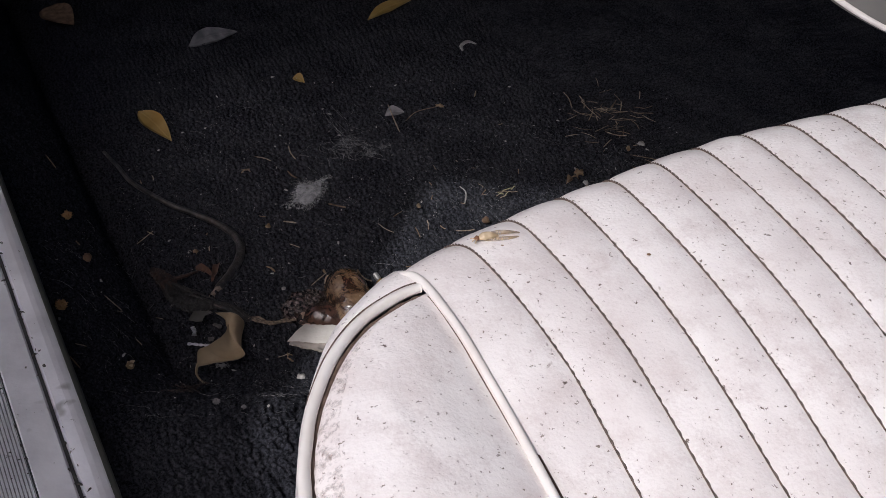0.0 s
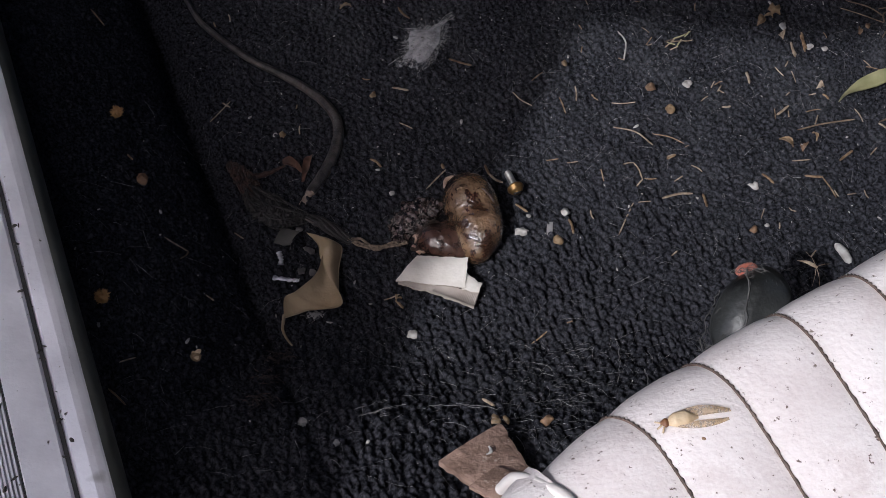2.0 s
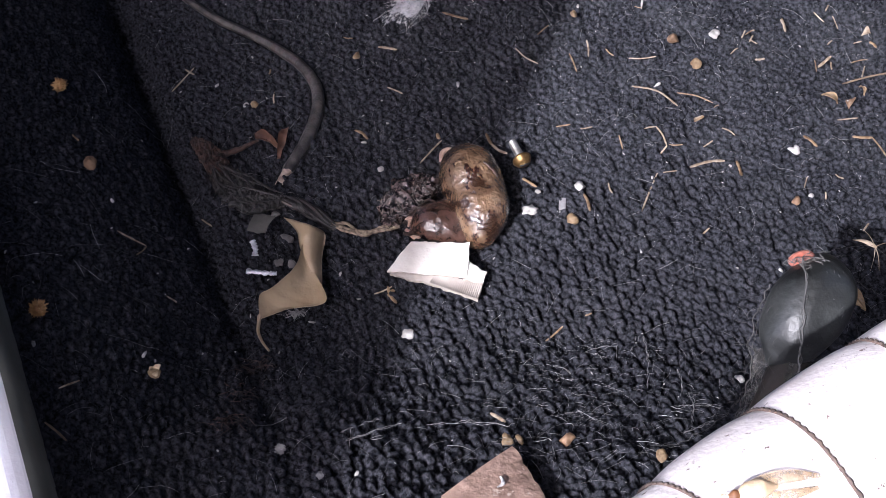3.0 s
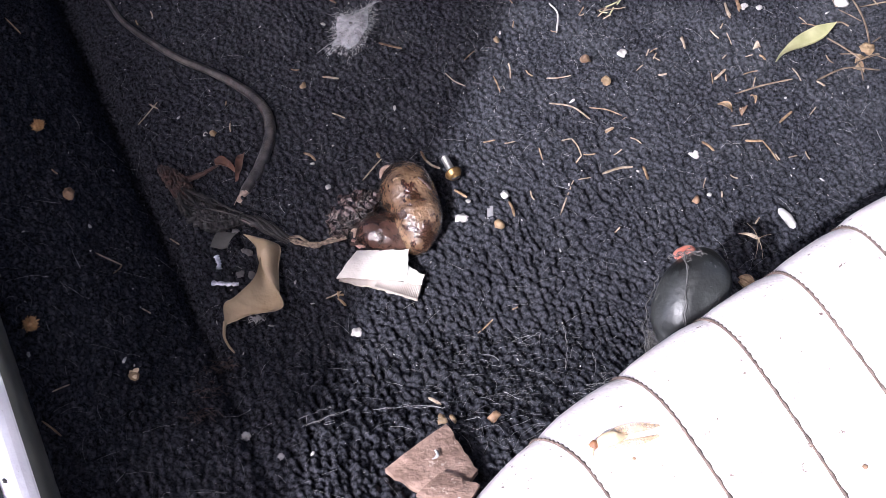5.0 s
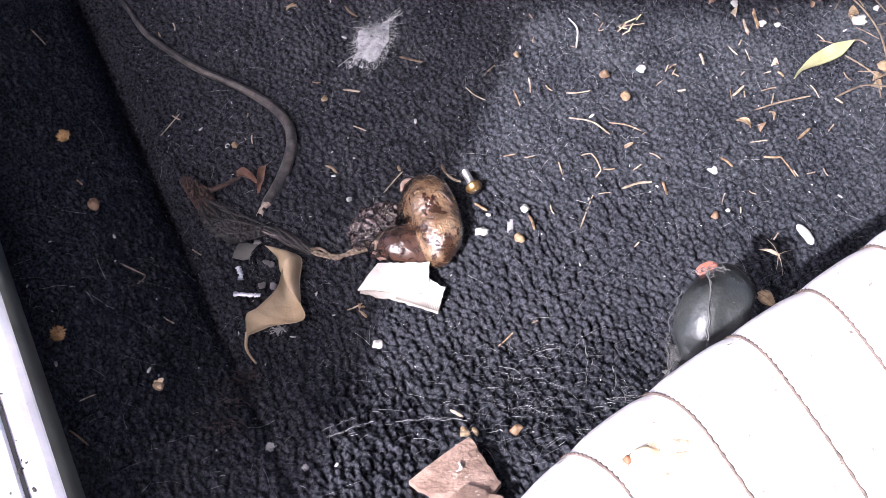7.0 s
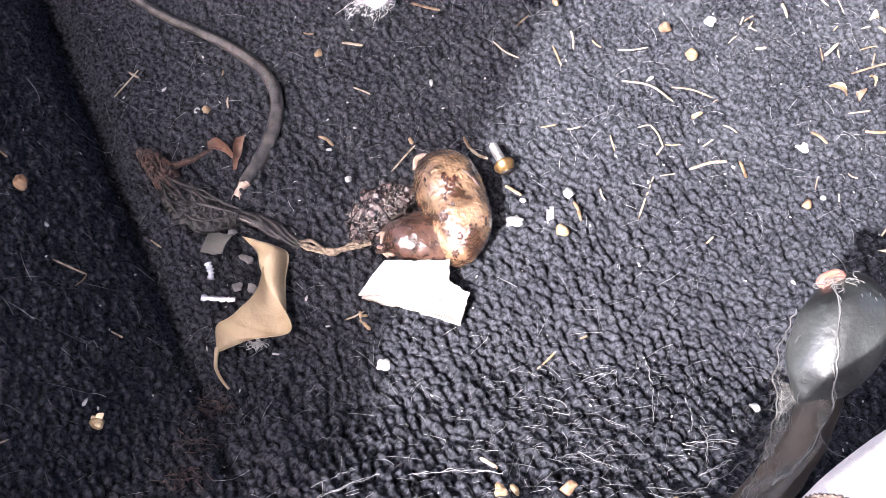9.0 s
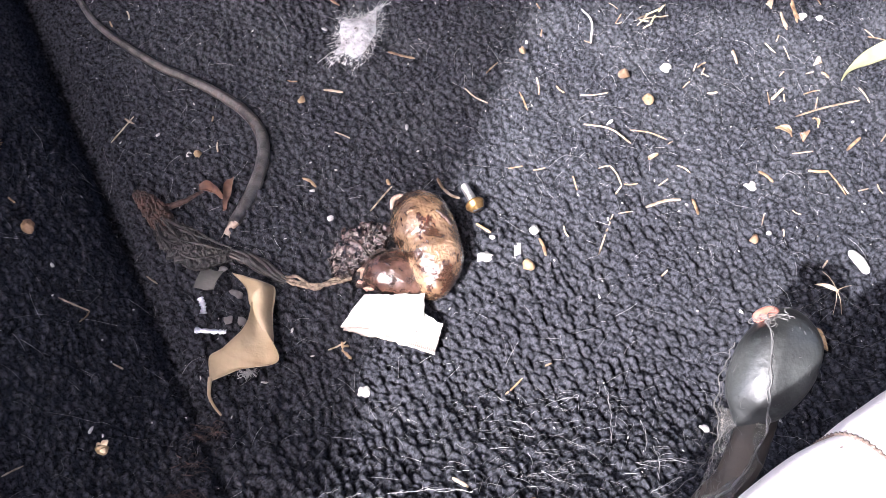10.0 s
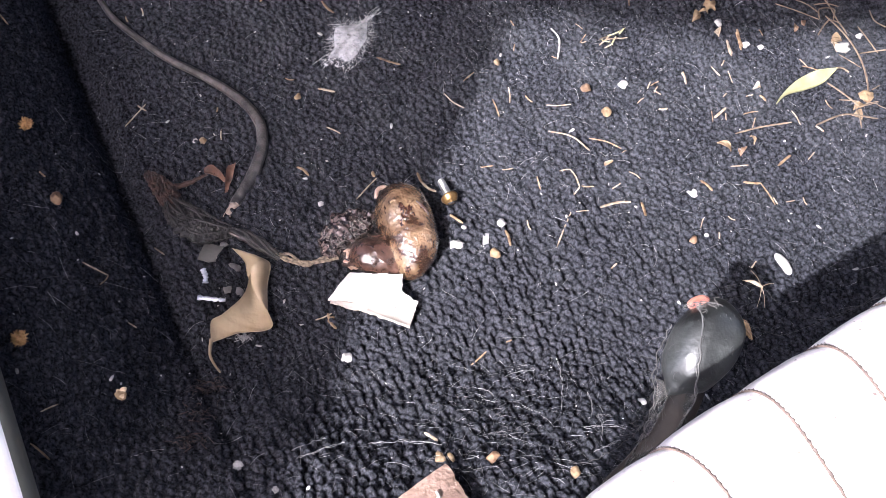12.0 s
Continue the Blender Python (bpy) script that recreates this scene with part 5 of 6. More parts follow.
for k in range(60):
    x, y, a, l = 302 + rng.gauss(0, 21), 254 + rng.gauss(0, 19), rng.uniform(0, 3.14), rng.uniform(4, 18)
    straw((x, y, x + math.cos(a) * l, y + math.sin(a) * l), .0004 + .0002 * rng.random(), PALE if k % 2 else TWIG, label="dry needle in a small drift of straw", lift=rng.uniform(1, 5), seed=k)
STEMS = [(344, 163, 352, 152, 359, 138, 363, 121, 363, 101), (314, 170, 325, 166, 340, 160), (363, 156, 368, 147, 373, 137), (339, 111, 348, 104, 357, 95), (329, 80, 347, 89, 366, 87),
         (338, 148, 342, 155, 346, 160), (338, 172, 346, 173, 353, 171), (340, 160, 341, 168, 350, 169, 349, 161), (346, 160, 352, 158, 356, 150)]
for k, v in enumerate(STEMS):
    straw(v, .0008 if k in (0, 3, 4) else .0006, TWIG, "twig", "thin dry twig in a small tangle", 2.5, 16, seed=k)
for k in range(9):
    x, y, a, l = 352 + rng.gauss(0, 9), 105 + rng.gauss(0, 12), rng.uniform(0, 3.14), rng.uniform(6, 16)
    straw((x, y, x + math.cos(a) * l, y + math.sin(a) * l), .0003 + .0003 * rng.random(), TWIG, "twig", "thin dry twig in a small tangle", rng.uniform(1, 3), seed=k)
for k, (x, y, l, m) in enumerate(((346, 147, 7, CHIP_TAN), (350, 137, 9, PALE), (360, 100, 8, CHIP_TAN), (353, 92, 6, CHIP_TAN), (325, 152, 5, CHIP_BROWN), (273, 163, 6, CHIP_TAN), (276, 149, 5, PALE), (263, 156, 7, CHIP_TAN), (279, 61, 9, CHIP_TAN), (285, 63, 6, CHIP_BROWN), (296, 107, 4, PALE), (293, 67, 5, CHIP_TAN))):
    a = k * 1.9
    flat_leaf("leaf_scrap", "small crumpled scrap of dry leaf", (x / 1000, y / 1000), ((x + math.cos(a) * l) / 1000, (y + math.sin(a) * l) / 1000), l * .00035, m, .003, .003)
for k in range(26):
    x, y = rng.uniform(150, 350), rng.uniform(-20, 200)
    a, l = rng.uniform(0, 3.14), rng.uniform(3, 9)
    straw((x, y, x + math.cos(a) * l, y + math.sin(a) * l), .0003 + .0003 * rng.random(), PALE if k % 3 else STRAW, label="small straw fragment on the carpet", seed=k)


def crumb(x, y, size, mat, label, category="crumb", flat=.7, rough=.5, name="crumb", seed=0):
    turn = Matrix.Rotation(seed * 1.3, 3, "Z")
    r = size / 1000
    data = ball(on_floor(x / 1000, y / 1000, .0032 + r * flat * .7), (r, r * (.65 + .3 * math.sin(seed) ** 2), r * flat), 12, 8, rough * 1.5, 480, turn)
    return tagged(new(name, mesh_of(name, *data, mat)), label, category, "crumbs on the carpet")


for k, (x, y, r, m) in enumerate([(196, 96, 3.3, CHIP_BROWN), (-23, 43, 1.5, CHIP_WHITE), (-18, 43, 2.2, CHIP_TAN), (31, 77, 2.4, CHIP_TAN), (-73.9, -33.5, 3.4, CHIP_BROWN), (124, -14, 3.2, CHIP_WHITE), (148, 1, 3.2, CHIP_WHITE),
                                  (145, -19, 3.0, CHIP_TAN), (70, -87, 2.6, CHIP_WHITE), (216, -107, 2.2, CHIP_WHITE), (218, 101, 2.9, CHIP_WHITE), (207, 80, 3.0, CHIP_TAN), (254, 28, 2.6, CHIP_WHITE),
                                  (252, -3, 2.6, CHIP_BROWN), (176, -164, 2.4, CHIP_TAN), (140, -157, 2.8, CHIP_BROWN), (144, 111, 2.4, CHIP_TAN), (293, 137, 2.0, CHIP_WHITE)]):
    crumb(x, y, r, m, {CHIP_WHITE: "small white chip on the carpet", CHIP_TAN: "small tan crumb on the carpet", CHIP_BROWN: "small brown seed on the carpet"}[m],
          flat=.4 if m is CHIP_WHITE else .75, rough=.7 if m is CHIP_WHITE else .4, seed=k)
for k, (x, y, r, m) in enumerate([(361, 103, 4.0, CHIP_TAN), (273, 166, 4.0, CHIP_TAN), (278, 153, 2.8, CHIP_WHITE), (260, 1, 1.6, CHIP_WHITE), (117, -158, 2.3, CHIP_TAN), (122, -158, 2.2, CHIP_TAN),
                                  (50, 6, 1.8, CHIP_WHITE), (302, 136, 2.2, CHIP_WHITE), (352, 139, 4.4, CHIP_WHITE), (330, 157, 2.4, CHIP_BROWN), (119, 14, 1.2, CHIP_WHITE), (61, -63, 1.8, CHIP_TAN), (77, 28, 1.4, CHIP_TAN), (128, -3, 1.4, CHIP_WHITE)]):
    crumb(x, y, r, m, {CHIP_WHITE: "small pale chip on the carpet", CHIP_TAN: "small tan seed on the carpet", CHIP_BROWN: "small brown crumb on the carpet"}[m], flat=.5, rough=.6, seed=k + 4)
capsule = tube([on_floor(.2965, -.0090, .0045), on_floor(.2975, -.0105, .005), on_floor(.3000, -.0150, .0055), on_floor(.3025, -.0195, .005), on_floor(.3035, -.0210, .0045)], [.0008, .0022, .0026, .0023, .0008], 10, .9, rough=.15)
tagged(new("white_pellet", mesh_of("white_pellet", *capsule, CHIP_WHITE)), "elongated white pellet on the carpet", "pellet")
for k, vals in enumerate([(-8.5, -55, 2, -55.5, 6, -55.5), (-8, -38, -6, -42, -5.5, -46)]):
    path = spline([on_floor(vals[i] / 1000, vals[i + 1] / 1000, .0035) for i in (0, 2, 4)], 16)
    tagged(new("foil_strip", mesh_of("foil_strip", *tube(path, [.0013 + .0004 * math.sin(i * 2.2) for i in range(16)], 8, .4, rough=.5, rough_scale=500), FOIL)), "crinkled silver foil strip on the carpet", "foil")
tagged(new("grey_tab", mesh_of("grey_tab", *box(.1382, .1415, -.0135, -.0050, .0012, .0022, .0002), LINT_GREY)), "small flat grey tab on the carpet", "tab")


def burr(x, y, r, label, mat, spikes=70, seed=0):
    """A fuzzy seed head: a small core and many short bristles."""
    g = random.Random(seed)
    c = on_floor(x / 1000, y / 1000, .002 + r * .5)
    ob = thing("burr", label, "burr", "burrs", at=c)
    core = .8 if mat is BURR else .25
    part("core", mesh_of("core", *ball(c, (r * core, r * core, r * core * .8), 10, 8, .4, 500), mat), ob)
    tubes = []
    for _ in range(spikes):
        d = Vector((g.gauss(0, 1), g.gauss(0, 1), abs(g.gauss(0, .8)))).normalized()
        tubes.append(tube([c + d * r * .4, c + d * r * .8, c + d * r * g.uniform(.9, 1.25)], [.0003, .00022, .00008], 4))
    part("bristles", mesh_of("bristles", *joined(tubes), mat), ob)


burr(-96.2, 7.4, .0036, "fuzzy brown seed head on the carpet", BURR, 130, seed=1)
burr(-62.6, -132.1, .0036, "fuzzy orange-brown seed head on the carpet", BURR, 130, seed=2)
burr(30.0, -169.0, .0021, "white fluffy seed tuft on the carpet", LINT_GREY, 120, seed=3)
burr(48, -183, .0015, "white fluffy seed tuft on the carpet", LINT_GREY, 80, seed=4)

# a dried bud: a tan cup with papery white petals
bud_at = on_floor(-.0262, -.1365, .0042)
bud = thing("dried_bud", "dried tan bud with papery white petals on the carpet", "bud", at=bud_at)
part("cup", mesh_of("cup", *ball(bud_at, (.0032, .0021, .0019), 14, 10, .7, 420), CHIP_TAN), bud)
for a, l in ((.9, .0038), (2.3, .0026), (5.4, .0030)):
    way, side = Vector((math.cos(a), math.sin(a), .25)) * l, Vector((-math.sin(a), math.cos(a), 0)) * l * .38
    petal = [bud_at + way * f + side * w * math.sin(math.pi * (.12 + .8 * f)) + Vector((0, 0, .0006 + .0010 * math.sin(f * 3) - .0004 * w * w)) for f in np.linspace(0, 1, 6) for w in (-1, -.4, .4, 1)]
    part("petal", mesh_of("petal", petal, grid_faces(6, 4), HUSK), bud, "papery pale petal")

# the fluffy white nest and its trailing wisps
rng = random.Random(5)
gauze_outline = spline([(-12.5, 11), (-7, 15), (1, 15), (9, 19), (13, 22), (13.5, 10), (13.5, 2), (10, -7), (6, -17), (-1, -22.5), (-9, -18), (-15, -20), (-11.5, -9), (-13, 2)], 60)
verts = [Vector((.0575, .1190, .0100))]
for r in (.25, .5, .75, .9, 1.0):
    for x, y in gauze_outline:
        p = Vector((.0575 + x * r * .00095, .1190 + y * r * .00095, 0))
        verts.append(p + Vector((0, 0, .0044 + .0055 * (1 - r * r) + .0012 * noise.noise(p * 190))))
faces = [(0, 1 + k, 1 + (k + 1) % 60) for k in range(60)]
faces += [(1 + q * 60 + k, 1 + (q + 1) * 60 + k, 1 + (q + 1) * 60 + (k + 1) % 60, 1 + q * 60 + (k + 1) % 60) for q in range(4) for k in range(60)]
fluff = thing("fluff", "tuft of grey-white cobweb fluff with a trailing wisp", "fluff", at=(.0575, .119, .004))
gauze = part("gauze", mesh_of("gauze", verts[:181], faces[:180], GAUZE), fluff)
verts = [v - Vector((0, 0, .0003)) for v in verts]
part("gauze_edge", mesh_of("gauze_edge", verts[61:], [tuple(i - 61 for i in f) for f in faces[120:]], GAUZE_EDGE), fluff, "thin torn edge of the web")
part("hole", mesh_of("hole", *ball((.0572, .1200, .0099), (.0012, .0008, .0006), 8, 6), DARK_GRIT), gauze, "small dark hole")
wisps = []
for i in range(420):
    u, w = rng.uniform(0, 6.28), rng.random() ** .6
    q = gauze_outline[int(u / 6.2832 * 60) % 60]
    c = Vector((.0575 + q[0] * w * .00095, .1190 + q[1] * w * .00095, .0052 + .0052 * (1 - w * w)))
    a, l = math.atan2(q[1], q[0]) + rng.gauss(0, .7), rng.uniform(.0015, .0055)
    d = Vector((math.cos(a) * l, math.sin(a) * l, rng.gauss(0, .0003)))
    wisps.append(tube(spline([c - d * .6, c + Vector((rng.gauss(0, .0005), rng.gauss(0, .0005), .0003)), c + d], 6), rng.uniform(.00003, .00006), 3))
for tip, count, spread in (((.0735, .1450), 10, .0012), ((.0400, .1020), 4, .0020)):
    for i in range(count):
        a = Vector((.0575 + (tip[0] - .0575) * .55 + rng.gauss(0, .0015), .119 + (tip[1] - .119) * .55 + rng.gauss(0, .0015), .006))
        b = Vector((tip[0] + rng.gauss(0, spread), tip[1] + rng.gauss(0, spread), .004 + rng.random() * .002))
        m = (a + b) / 2 + Vector((rng.gauss(0, .001), rng.gauss(0, .001), .001))
        wisps.append(tube(spline([a, m, b], 8), .00008, 3))
part("fringe", mesh_of("fringe", *joined(wisps), LINT), fluff, "loose fine fibres")
g = random.Random(77)
for (x, y), size, trail in (((.085, .193), .0075, (-.020, .045)), ((.103, .178), .0042, (.006, .010)), ((.113, .187), .0034, (.004, .004))):
    tuft = thing("fluff", "small grey-white tuft of web fluff on the far carpet", "fluff", at=(x, y, .004))
    verts, faces = [Vector((x, y, .0095))], [(0, 1 + k, 1 + (k + 1) % 24) for k in range(24)]
    for r in (.5, 1.0):
        for k in range(24):
            a = 2 * math.pi * k / 24
            p = Vector((x + math.cos(a) * size * r, y + math.sin(a) * size * r, 0)) * (1 + .004 * noise.noise(Vector((math.cos(a) * 2, math.sin(a) * 2, x * 90))))
            verts.append(p + Vector((0, 0, .0046 + .0042 * (1 - r))))
    faces += [(1 + k, 25 + k, 25 + (k + 1) % 24, 1 + (k + 1) % 24) for k in range(24)]
    part("gauze", mesh_of("gauze", verts, faces, GAUZE_EDGE), tuft)
    strands = []
    for i in range(50):
        a, l = g.uniform(0, 6.28), g.uniform(.6, 1.6) * size
        c = Vector((x + g.gauss(0, size * .4), y + g.gauss(0, size * .4), .007))
        d = Vector((math.cos(a) * l, math.sin(a) * l, -.0015))
        strands.append(tube(spline([c, c + d * .5 + Vector((g.gauss(0, .0006), g.gauss(0, .0006), .0005)), c + d], 6), .00005, 3))
    for i in range(9):
        c = Vector((x + g.gauss(0, size * .3), y + g.gauss(0, size * .3), .006))
        d = Vector((trail[0] + g.gauss(0, .004), trail[1] + g.gauss(0, .006), -.001))
        strands.append(tube(spline([c, c + d * .5 + Vector((g.gauss(0, .004), g.gauss(0, .003), .0015)), c + d], 10), .00007, 3))
    part("fringe", mesh_of("fringe", *joined(strands), LINT_GREY), tuft, "loose fine fibres")
flat_leaf("leaf_scrap", "scrap of thin grey leaf on the far carpet", (.1130, .2440), (.1290, .2490), .0055, LINT_GREY, .003, .003)
curl = spline([on_floor(.1800, .3540, .004), on_floor(.1790, .3620, .005), on_floor(.1850, .3680, .006), on_floor(.1930, .3680, .004)], 20)
tagged(new("white_curl", mesh_of("white_curl", *tube(curl, [.0008 + .0013 * math.sin(math.pi * i / 19) for i in range(20)], 8, .6), CHIP_WHITE)), "small curled white shaving on the far carpet", "shaving")
for x0, y0, x1, y1, x2, y2 in ((131, 232, 140, 246, 159, 256), (362, 136, 385, 141, 408, 138), (372, 170, 376, 160, 396, 152), (330, 190, 345, 178, 352, 160), (318, 196, 336, 192, 350, 186)):
    straw((x0, y0, x1, y1, x2, y2), .0006, TWIG, "twig", "thin dry twig on the far carpet", 2, 14, seed=x0)
for k, (x, y) in enumerate(((160, 258), (385, 150), (392, 143), (364, 150), (348, 186), (330, 214), (318, 206))):
    crumb(x, y, 2.6, CHIP_WHITE if k % 2 else CHIP_TAN, "small pale scrap on the far carpet", "scrap", .5, .8, "scrap", k)
wisps = []
for i in range(60):
    c = Vector((.086 + rng.gauss(0, .008), .181 + rng.gauss(0, .008), .005 + rng.random() * .003))
    d = Vector((rng.gauss(0, 1), rng.gauss(0, 1), 0)).normalized() * rng.uniform(.003, .009)
    wisps.append(tube(spline([c - d, c + Vector((rng.gauss(0, .002), rng.gauss(0, .002), 0)), c + d], 6), .00013, 3))
tagged(new("web_wisps", mesh_of("web_wisps", *joined(wisps), LINT_GREY)), "thin loose web fibres on the carpet", "fibres", kind="stuff")

# hairs and fine lint over the carpet
hairs, long_hairs = [], []
for i in range(2600):
    x, y = rng.uniform(-.09, .36), rng.uniform(-.21, .25)
    d_in = (x - CORNER.x) * INWARD.x + (y - CORNER.y) * INWARD.y
    if d_in < .01:
        continue
    a, l = rng.uniform(0, 6.28), rng.choice((.002, .003, .005, .008, .013))
    pts = []
    for f in (0, .5, 1):
        px, py = x + math.cos(a + f * rng.gauss(0, .12)) * l * f, y + math.sin(a + f * rng.gauss(0, .12)) * l * f
        pts.append(on_floor(px, py, .0042 + .001 * math.sin(f * 3.14)))
    hairs.append(tube(spline(pts, 5), .00002 + .000032 * rng.random(), 3))
for i in range(700):
    x, y, a, l = rng.uniform(.13, .37), rng.uniform(.02, .24), rng.uniform(0, 6.28), rng.choice((.002, .003, .004, .006))
    pts = [on_floor(x + math.cos(a + f) * l * f + rng.gauss(0, .0003), y + math.sin(a + f) * l * f + rng.gauss(0, .0003), .0040 + .001 * math.sin(f * 3.14)) for f in (0, .5, 1)]
    hairs.append(tube(spline(pts, 5), .00002 + .00003 * rng.random(), 3))
for i in range(420):
    x, y, a, l = rng.gauss(.145, .035), rng.uniform(-.175, -.085), rng.gauss(.2, .9), rng.choice((.003, .004, .006, .010))
    pts = [on_floor(x + math.cos(a) * l * f + rng.gauss(0, .0005), y + math.sin(a) * l * f + rng.gauss(0, .0005), .0040 + .001 * math.sin(f * 3.14)) for f in (0, .5, 1)]
    hairs.append(tube(spline(pts, 6), .00002 + .00004 * rng.random(), 3))
for k, (x0, y0, x1, y1) in enumerate([(.055, -.165, .075, -.152), (.177, -.082, .1757, -.118), (.184, -.131, .208, -.131), (.193, -.1196, .1905, -.143), (.190, -.103, .189, -.123), (.136, -.105, .143, -.110),
                                      (.20, -.14, .186, -.15), (.085, -.152, .118, -.150), (.052, -.160, .066, -.150), (.150, -.095, .165, -.088)]):
    pts = [on_floor(x0, y0, .0045), on_floor((x0 + x1) / 2 + .0012, (y0 + y1) / 2 + .0012, .0055), on_floor(x1, y1, .0045)]
    for j in range(2):
        long_hairs.append(thread(pts, .00009, 24, .0012, k * 5 + j * 11))
tagged(new("lint", mesh_of("lint", *joined([h for i, h in enumerate(hairs) if i % 5] + long_hairs), LINT_GREY)), "fine grey hairs and lint over the carpet", "lint", kind="stuff")
tagged(new("white_lint", mesh_of("white_lint", *joined(hairs[::5]), LINT)), "fine white fibres strewn over the carpet", "lint", kind="stuff")
specks = []
for i in range(460):
    x, y = rng.uniform(-.09, .37), rng.uniform(-.20, .30)
    if (x - CORNER.x) * INWARD.x + (y - CORNER.y) * INWARD.y < .01:
        continue
    r = rng.choice((.0002, .0002, .0003, .0003, .0004, .0005, .0009))
    specks.append(ball(on_floor(x, y, .0042), (r * rng.uniform(1, 2.2), r * rng.uniform(.4, 1), r * .6), 6, 4, .9, 1500, Matrix.Rotation(rng.uniform(0, 3), 3, "Z")))
tagged(new("specks", mesh_of("specks", *joined(specks), CHIP_WHITE)), "tiny pale specks scattered over the carpet", "specks", kind="stuff")

# tangles of fibre and dark chips by the dry leaf
g = random.Random(52)
for (x, y), mat, count, reach, spread in (((0.0178, -0.0782), LINT_GREY, 26, 0.0042, 0.0016), ((0.0058, -0.1137), WRINKLE_RED, 34, 0.004, 0.0045), ((0.0091, -0.1579), WRINKLE_RED, 30, 0.0036, 0.005), ((0.006, -0.1352), WRINKLE_RED, 20, 0.003, 0.004)):
    fibres = []
    for i in range(count):
        cx, cy, a = x + g.gauss(0, spread), y + g.gauss(0, spread * .6), g.uniform(0, 6.28)
        l = g.uniform(.3, 1) * reach
        pts = [on_floor(cx - math.cos(a) * l, cy - math.sin(a) * l, .0042), on_floor(cx + g.gauss(0, .0008), cy + g.gauss(0, .0008), .0056), on_floor(cx + math.cos(a) * l, cy + math.sin(a) * l, .0042)]
        fibres.append(tube(spline(pts, 6), g.uniform(.00010, .00024), 4))
    tagged(new("fibre_tangle", mesh_of("fibre_tangle", *joined(fibres), mat)), "small frayed tangle of fibres on the carpet", "fibres", kind="stuff")
for k, (x, y) in enumerate([(0.0088, -0.0355), (0.0066, -0.0498), (0.0134, -0.0508), (0.0013, -0.0227)]):
    crumb(x * 1000, y * 1000, 2.6, FLAKE, "flat dark grey chip on the carpet", "chip", .25, .6, "chip", k + 7)

# ---- on the seat: a dried husk, hairs and grit ----
husk = thing("dried_husk", "dried tan winged seed husk lying on the seat", "husk", at=car(.170, .019, .2625))


def at_husk(points):
    return [tuple(car((166 + (d - 166) * .85 + 3.5) / 1000, (e - 1.5) / 1000, .2590 + z / 1000)) for d, e, z in points]


part("head", mesh_of("head", *rough_tube(at_husk([(162.5, 20.4, .1), (164.0, 20.0, .5), (165.6, 19.8, .4)]), [.0006, .0014, .0007], 16, 10, .7, .35, 500), HUSK_DARK), husk, "dark reddish head")
part("core", mesh_of("core", *rough_tube(at_husk([(164.8, 19.8, .3), (167.5, 19.6, .9), (171.5, 19.2, .9), (175.5, 18.4, .3)]), [.0009, .0022, .0022, .0006], 28, 12, .65, .22, 420), HUSK), husk, "plump tan body")
part("wing", mesh_of("wing", *leaf_sheet(at_husk([(168, 21.6, .4), (174, 22.0, .6), (181, 20.4, .7), (187, 17.4, .3)]), at_husk([(168, 19.4, .9), (174, 18.6, .9), (181, 17.4, .8), (187, 16.4, .3)]), [0, -.0003, -.0003, 0], 20, 8, .0002, .0005), HUSK_WING), husk, "clear papery wing")
part("wing", mesh_of("wing", *leaf_sheet(at_husk([(167, 18.8, .4), (173, 17.6, .5), (179, 16.2, .5), (185, 15.0, .2)]), at_husk([(167, 17.8, .2), (173, 15.4, .2), (179, 14.2, .2), (185, 14.2, .2)]), [0, -.0003, -.0003, 0], 20, 8, .0002, .0005), HUSK_WING), husk, "clear papery wing")
for k, (dd, dz) in enumerate(((-3.0, 1.6), (-3.4, -.6), (-2.2, -2.4))):
    part("limb", mesh_of("limb", *thread(at_husk([(164, 19.8, .2), (164 + dd * .6, 19.8 + dz * .5, .5), (164 + dd, 19.8 + dz, 0)]), .0003, 10, .0003, k), HUSK), husk)


# ---- grit and scraps on the sill ----
def sill_bit(d, e, l, a, r, name="dark_scrap", label="dark twig scrap on the scuff plate"):
    p = [CAR @ Vector((d + math.cos(a) * l * f, e + math.sin(a) * l * f, .1368 + .0006 * math.sin(f * 3.1))) for f in (-.5, 0, .5)]
    tagged(new(name, mesh_of(name, *tube(spline(p, 7), [r * .6, r, r * 1.1, r, r * .9, r, r * .5], 6, .7), DARK_GRIT)), label, "scrap", "scraps on the sill")


sill_bit(-.0345, .218, .011, .3, .0008)
sill_bit(-.0370, .216, .006, 1.4, .0009)
flake = thing("paint_flake", "curled dark flake lying on the ribs", "flake", at=car(-.055, .082, .1355))
part("blade", mesh_of("blade", *leaf_sheet([tuple(car(-.0580, .092, .1395)), tuple(car(-.0555, .084, .1405)), tuple(car(-.0520, .075, .1385))],
                                           [tuple(car(-.0545, .094, .1370)), tuple(car(-.0490, .086, .1375)), tuple(car(-.0475, .078, .1370))], [0, -.0008, 0], 12, 7), FLAKE), flake)
g = random.Random(33)
grit = []


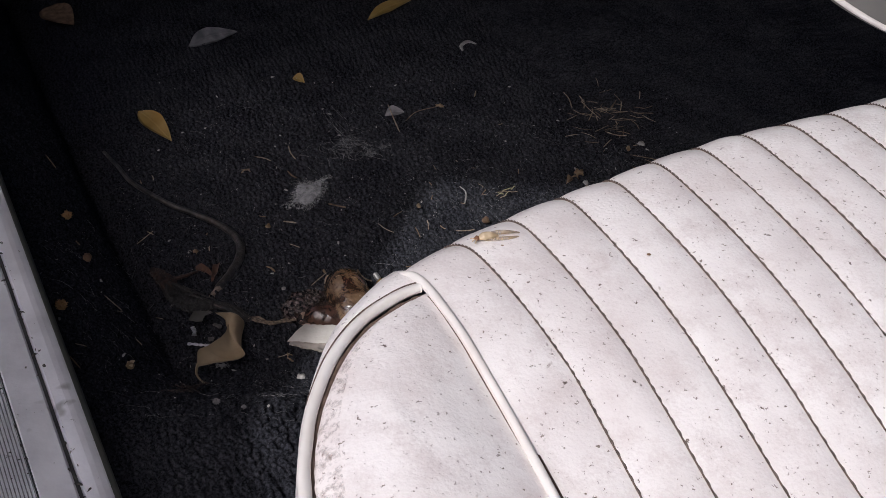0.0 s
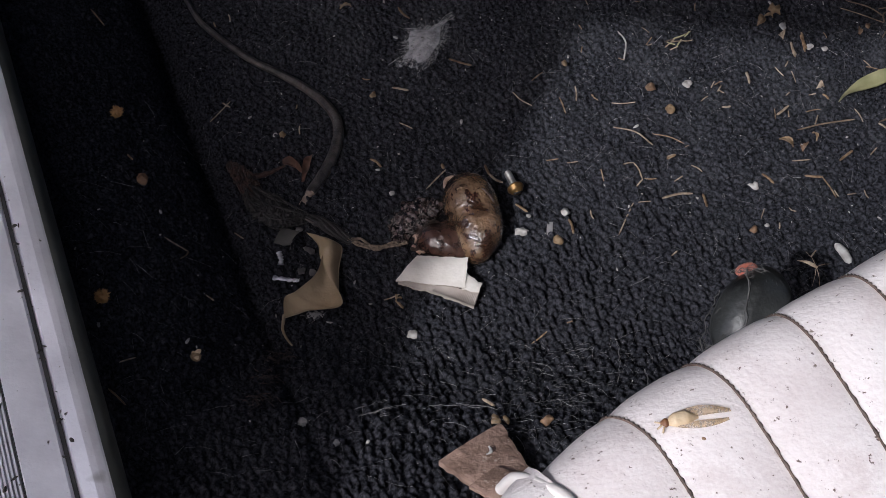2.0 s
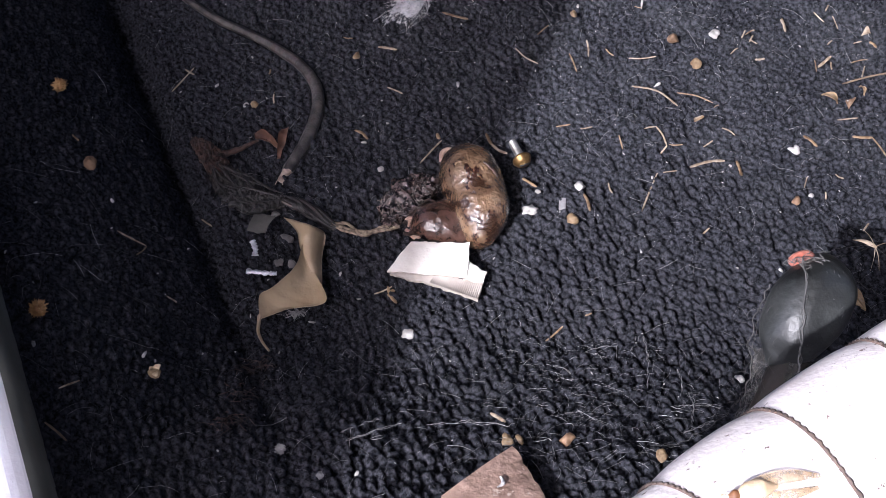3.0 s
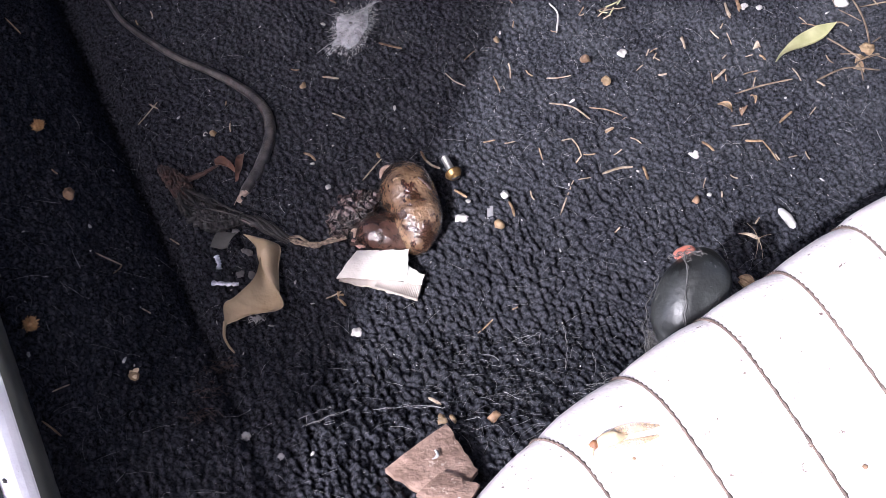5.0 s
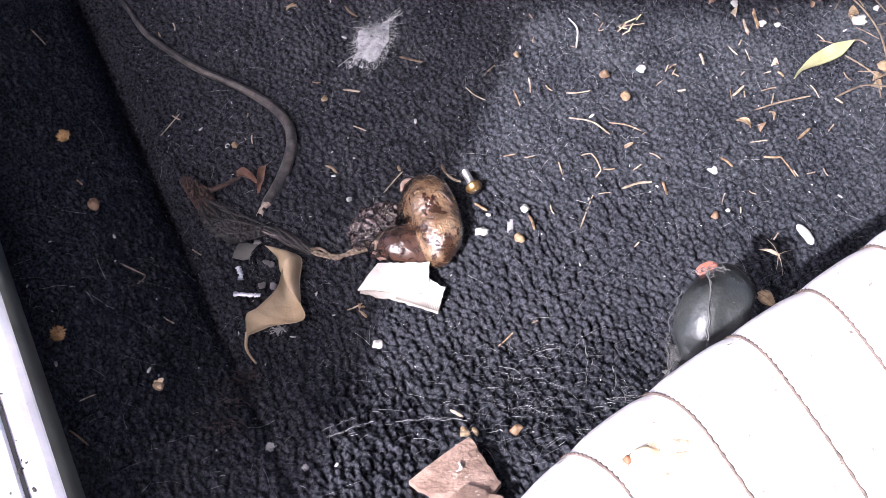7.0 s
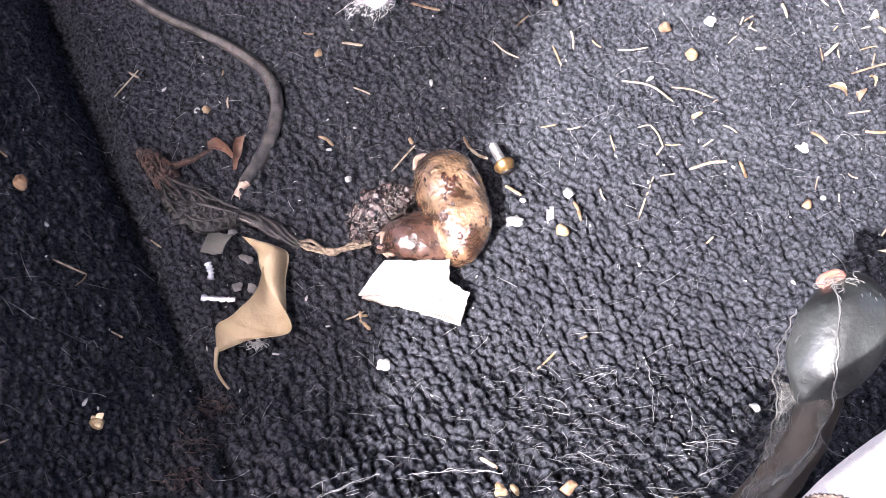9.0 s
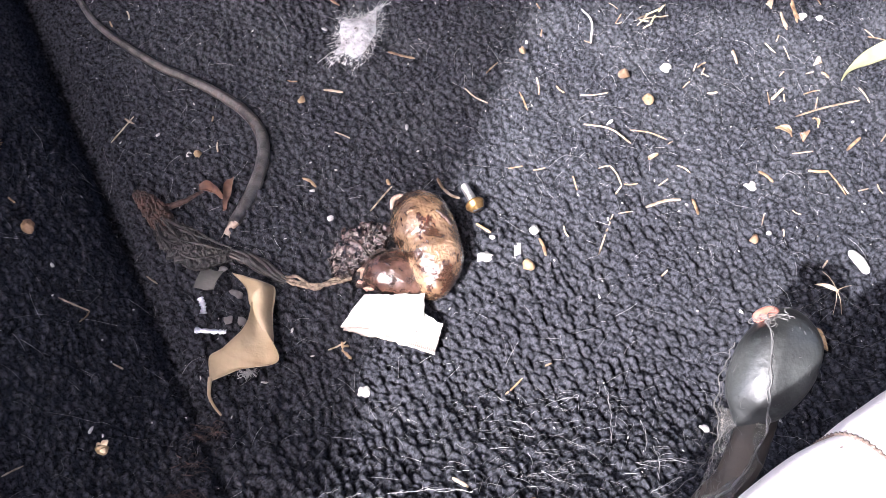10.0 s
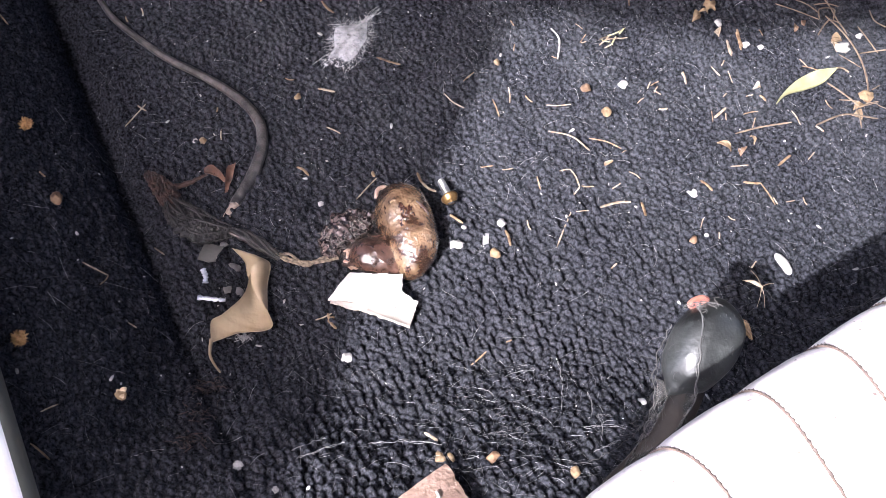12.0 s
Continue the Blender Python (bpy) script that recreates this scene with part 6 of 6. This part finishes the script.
def fleck(d, e, z):
    l, a = g.choice((.0004, .0005, .0007, .0010, .0018)), g.gauss(1.57, .9)
    c = Vector((d, e, z))
    u = Vector((math.cos(a), math.sin(a), 0)) * l
    w = Vector((-u.y, u.x, 0)) * g.uniform(.12, .5)
    rim = [c + u * math.cos(q) * g.uniform(.6, 1.2) + w * math.sin(q) * g.uniform(.5, 1.3) for q in (0, .9, 1.8, 2.7, 3.6, 4.5, 5.4)]
    top = [p + (c - p) * .4 + Vector((0, 0, l * .3 + .0002)) for p in rim]
    vs = [CAR @ p for p in rim + top]
    grit.append((vs, [(k, (k + 1) % 7, 7 + (k + 1) % 7, 7 + k) for k in range(7)] + [tuple(range(7, 14))]))


for i in range(170):
    d = g.choice((-.0105 + g.gauss(0, .0010), -.0105 + abs(g.gauss(0, .003)), -.0290 + g.gauss(0, .0010), g.uniform(-.057, -.03), -.0585 + g.gauss(0, .0008)))
    fleck(d, g.uniform(.0, .36), .1362 if d > -.0275 or d < -.0595 else .1351)
for i in range(22):
    fleck(-.045 + g.gauss(0, .007), .352 + g.gauss(0, .012), .1351)
for i in range(260):
    d = g.choice((-.0672 + g.gauss(0, .0012), -.0690 + abs(g.gauss(0, .003)) * -1, -.0858 + g.gauss(0, .0012), g.uniform(-.12, -.068)))
    fleck(d, g.uniform(.02, .42), .1300 if d > -.07 else .1285 if d > -.0865 else .1276)
tagged(new("grit", mesh_of("grit", *joined(grit), DARK_GRIT)), "black grit and moss crumbs along the sill", "grit", kind="stuff")
screw_top = CAR @ Vector((-.0505, .352, .1352))
tagged(new("plate_screw", mesh_of("plate_screw", *tube([screw_top, screw_top + Vector((0, 0, .0010)), screw_top + Vector((0, 0, .0017))], [.0030, .0030, .0014], 16), STEEL)), "small domed steel screw in the scuff plate", "screw")
g = random.Random(41)
for k, (d, e, z) in enumerate(((.207, .0395, .2457), (.176, .010, .2590), (.232, -.02, .2598))):
    c = car(d, e, z)
    tagged(new("crumb", mesh_of("crumb", *ball(c, (.0022, .0014, .0010) if not k else (.0009, .0007, .0004), 10, 7, .4, 500), CHIP_BROWN)), "small brown crumb stuck to the white seat", "crumb", "crumbs on the seat")
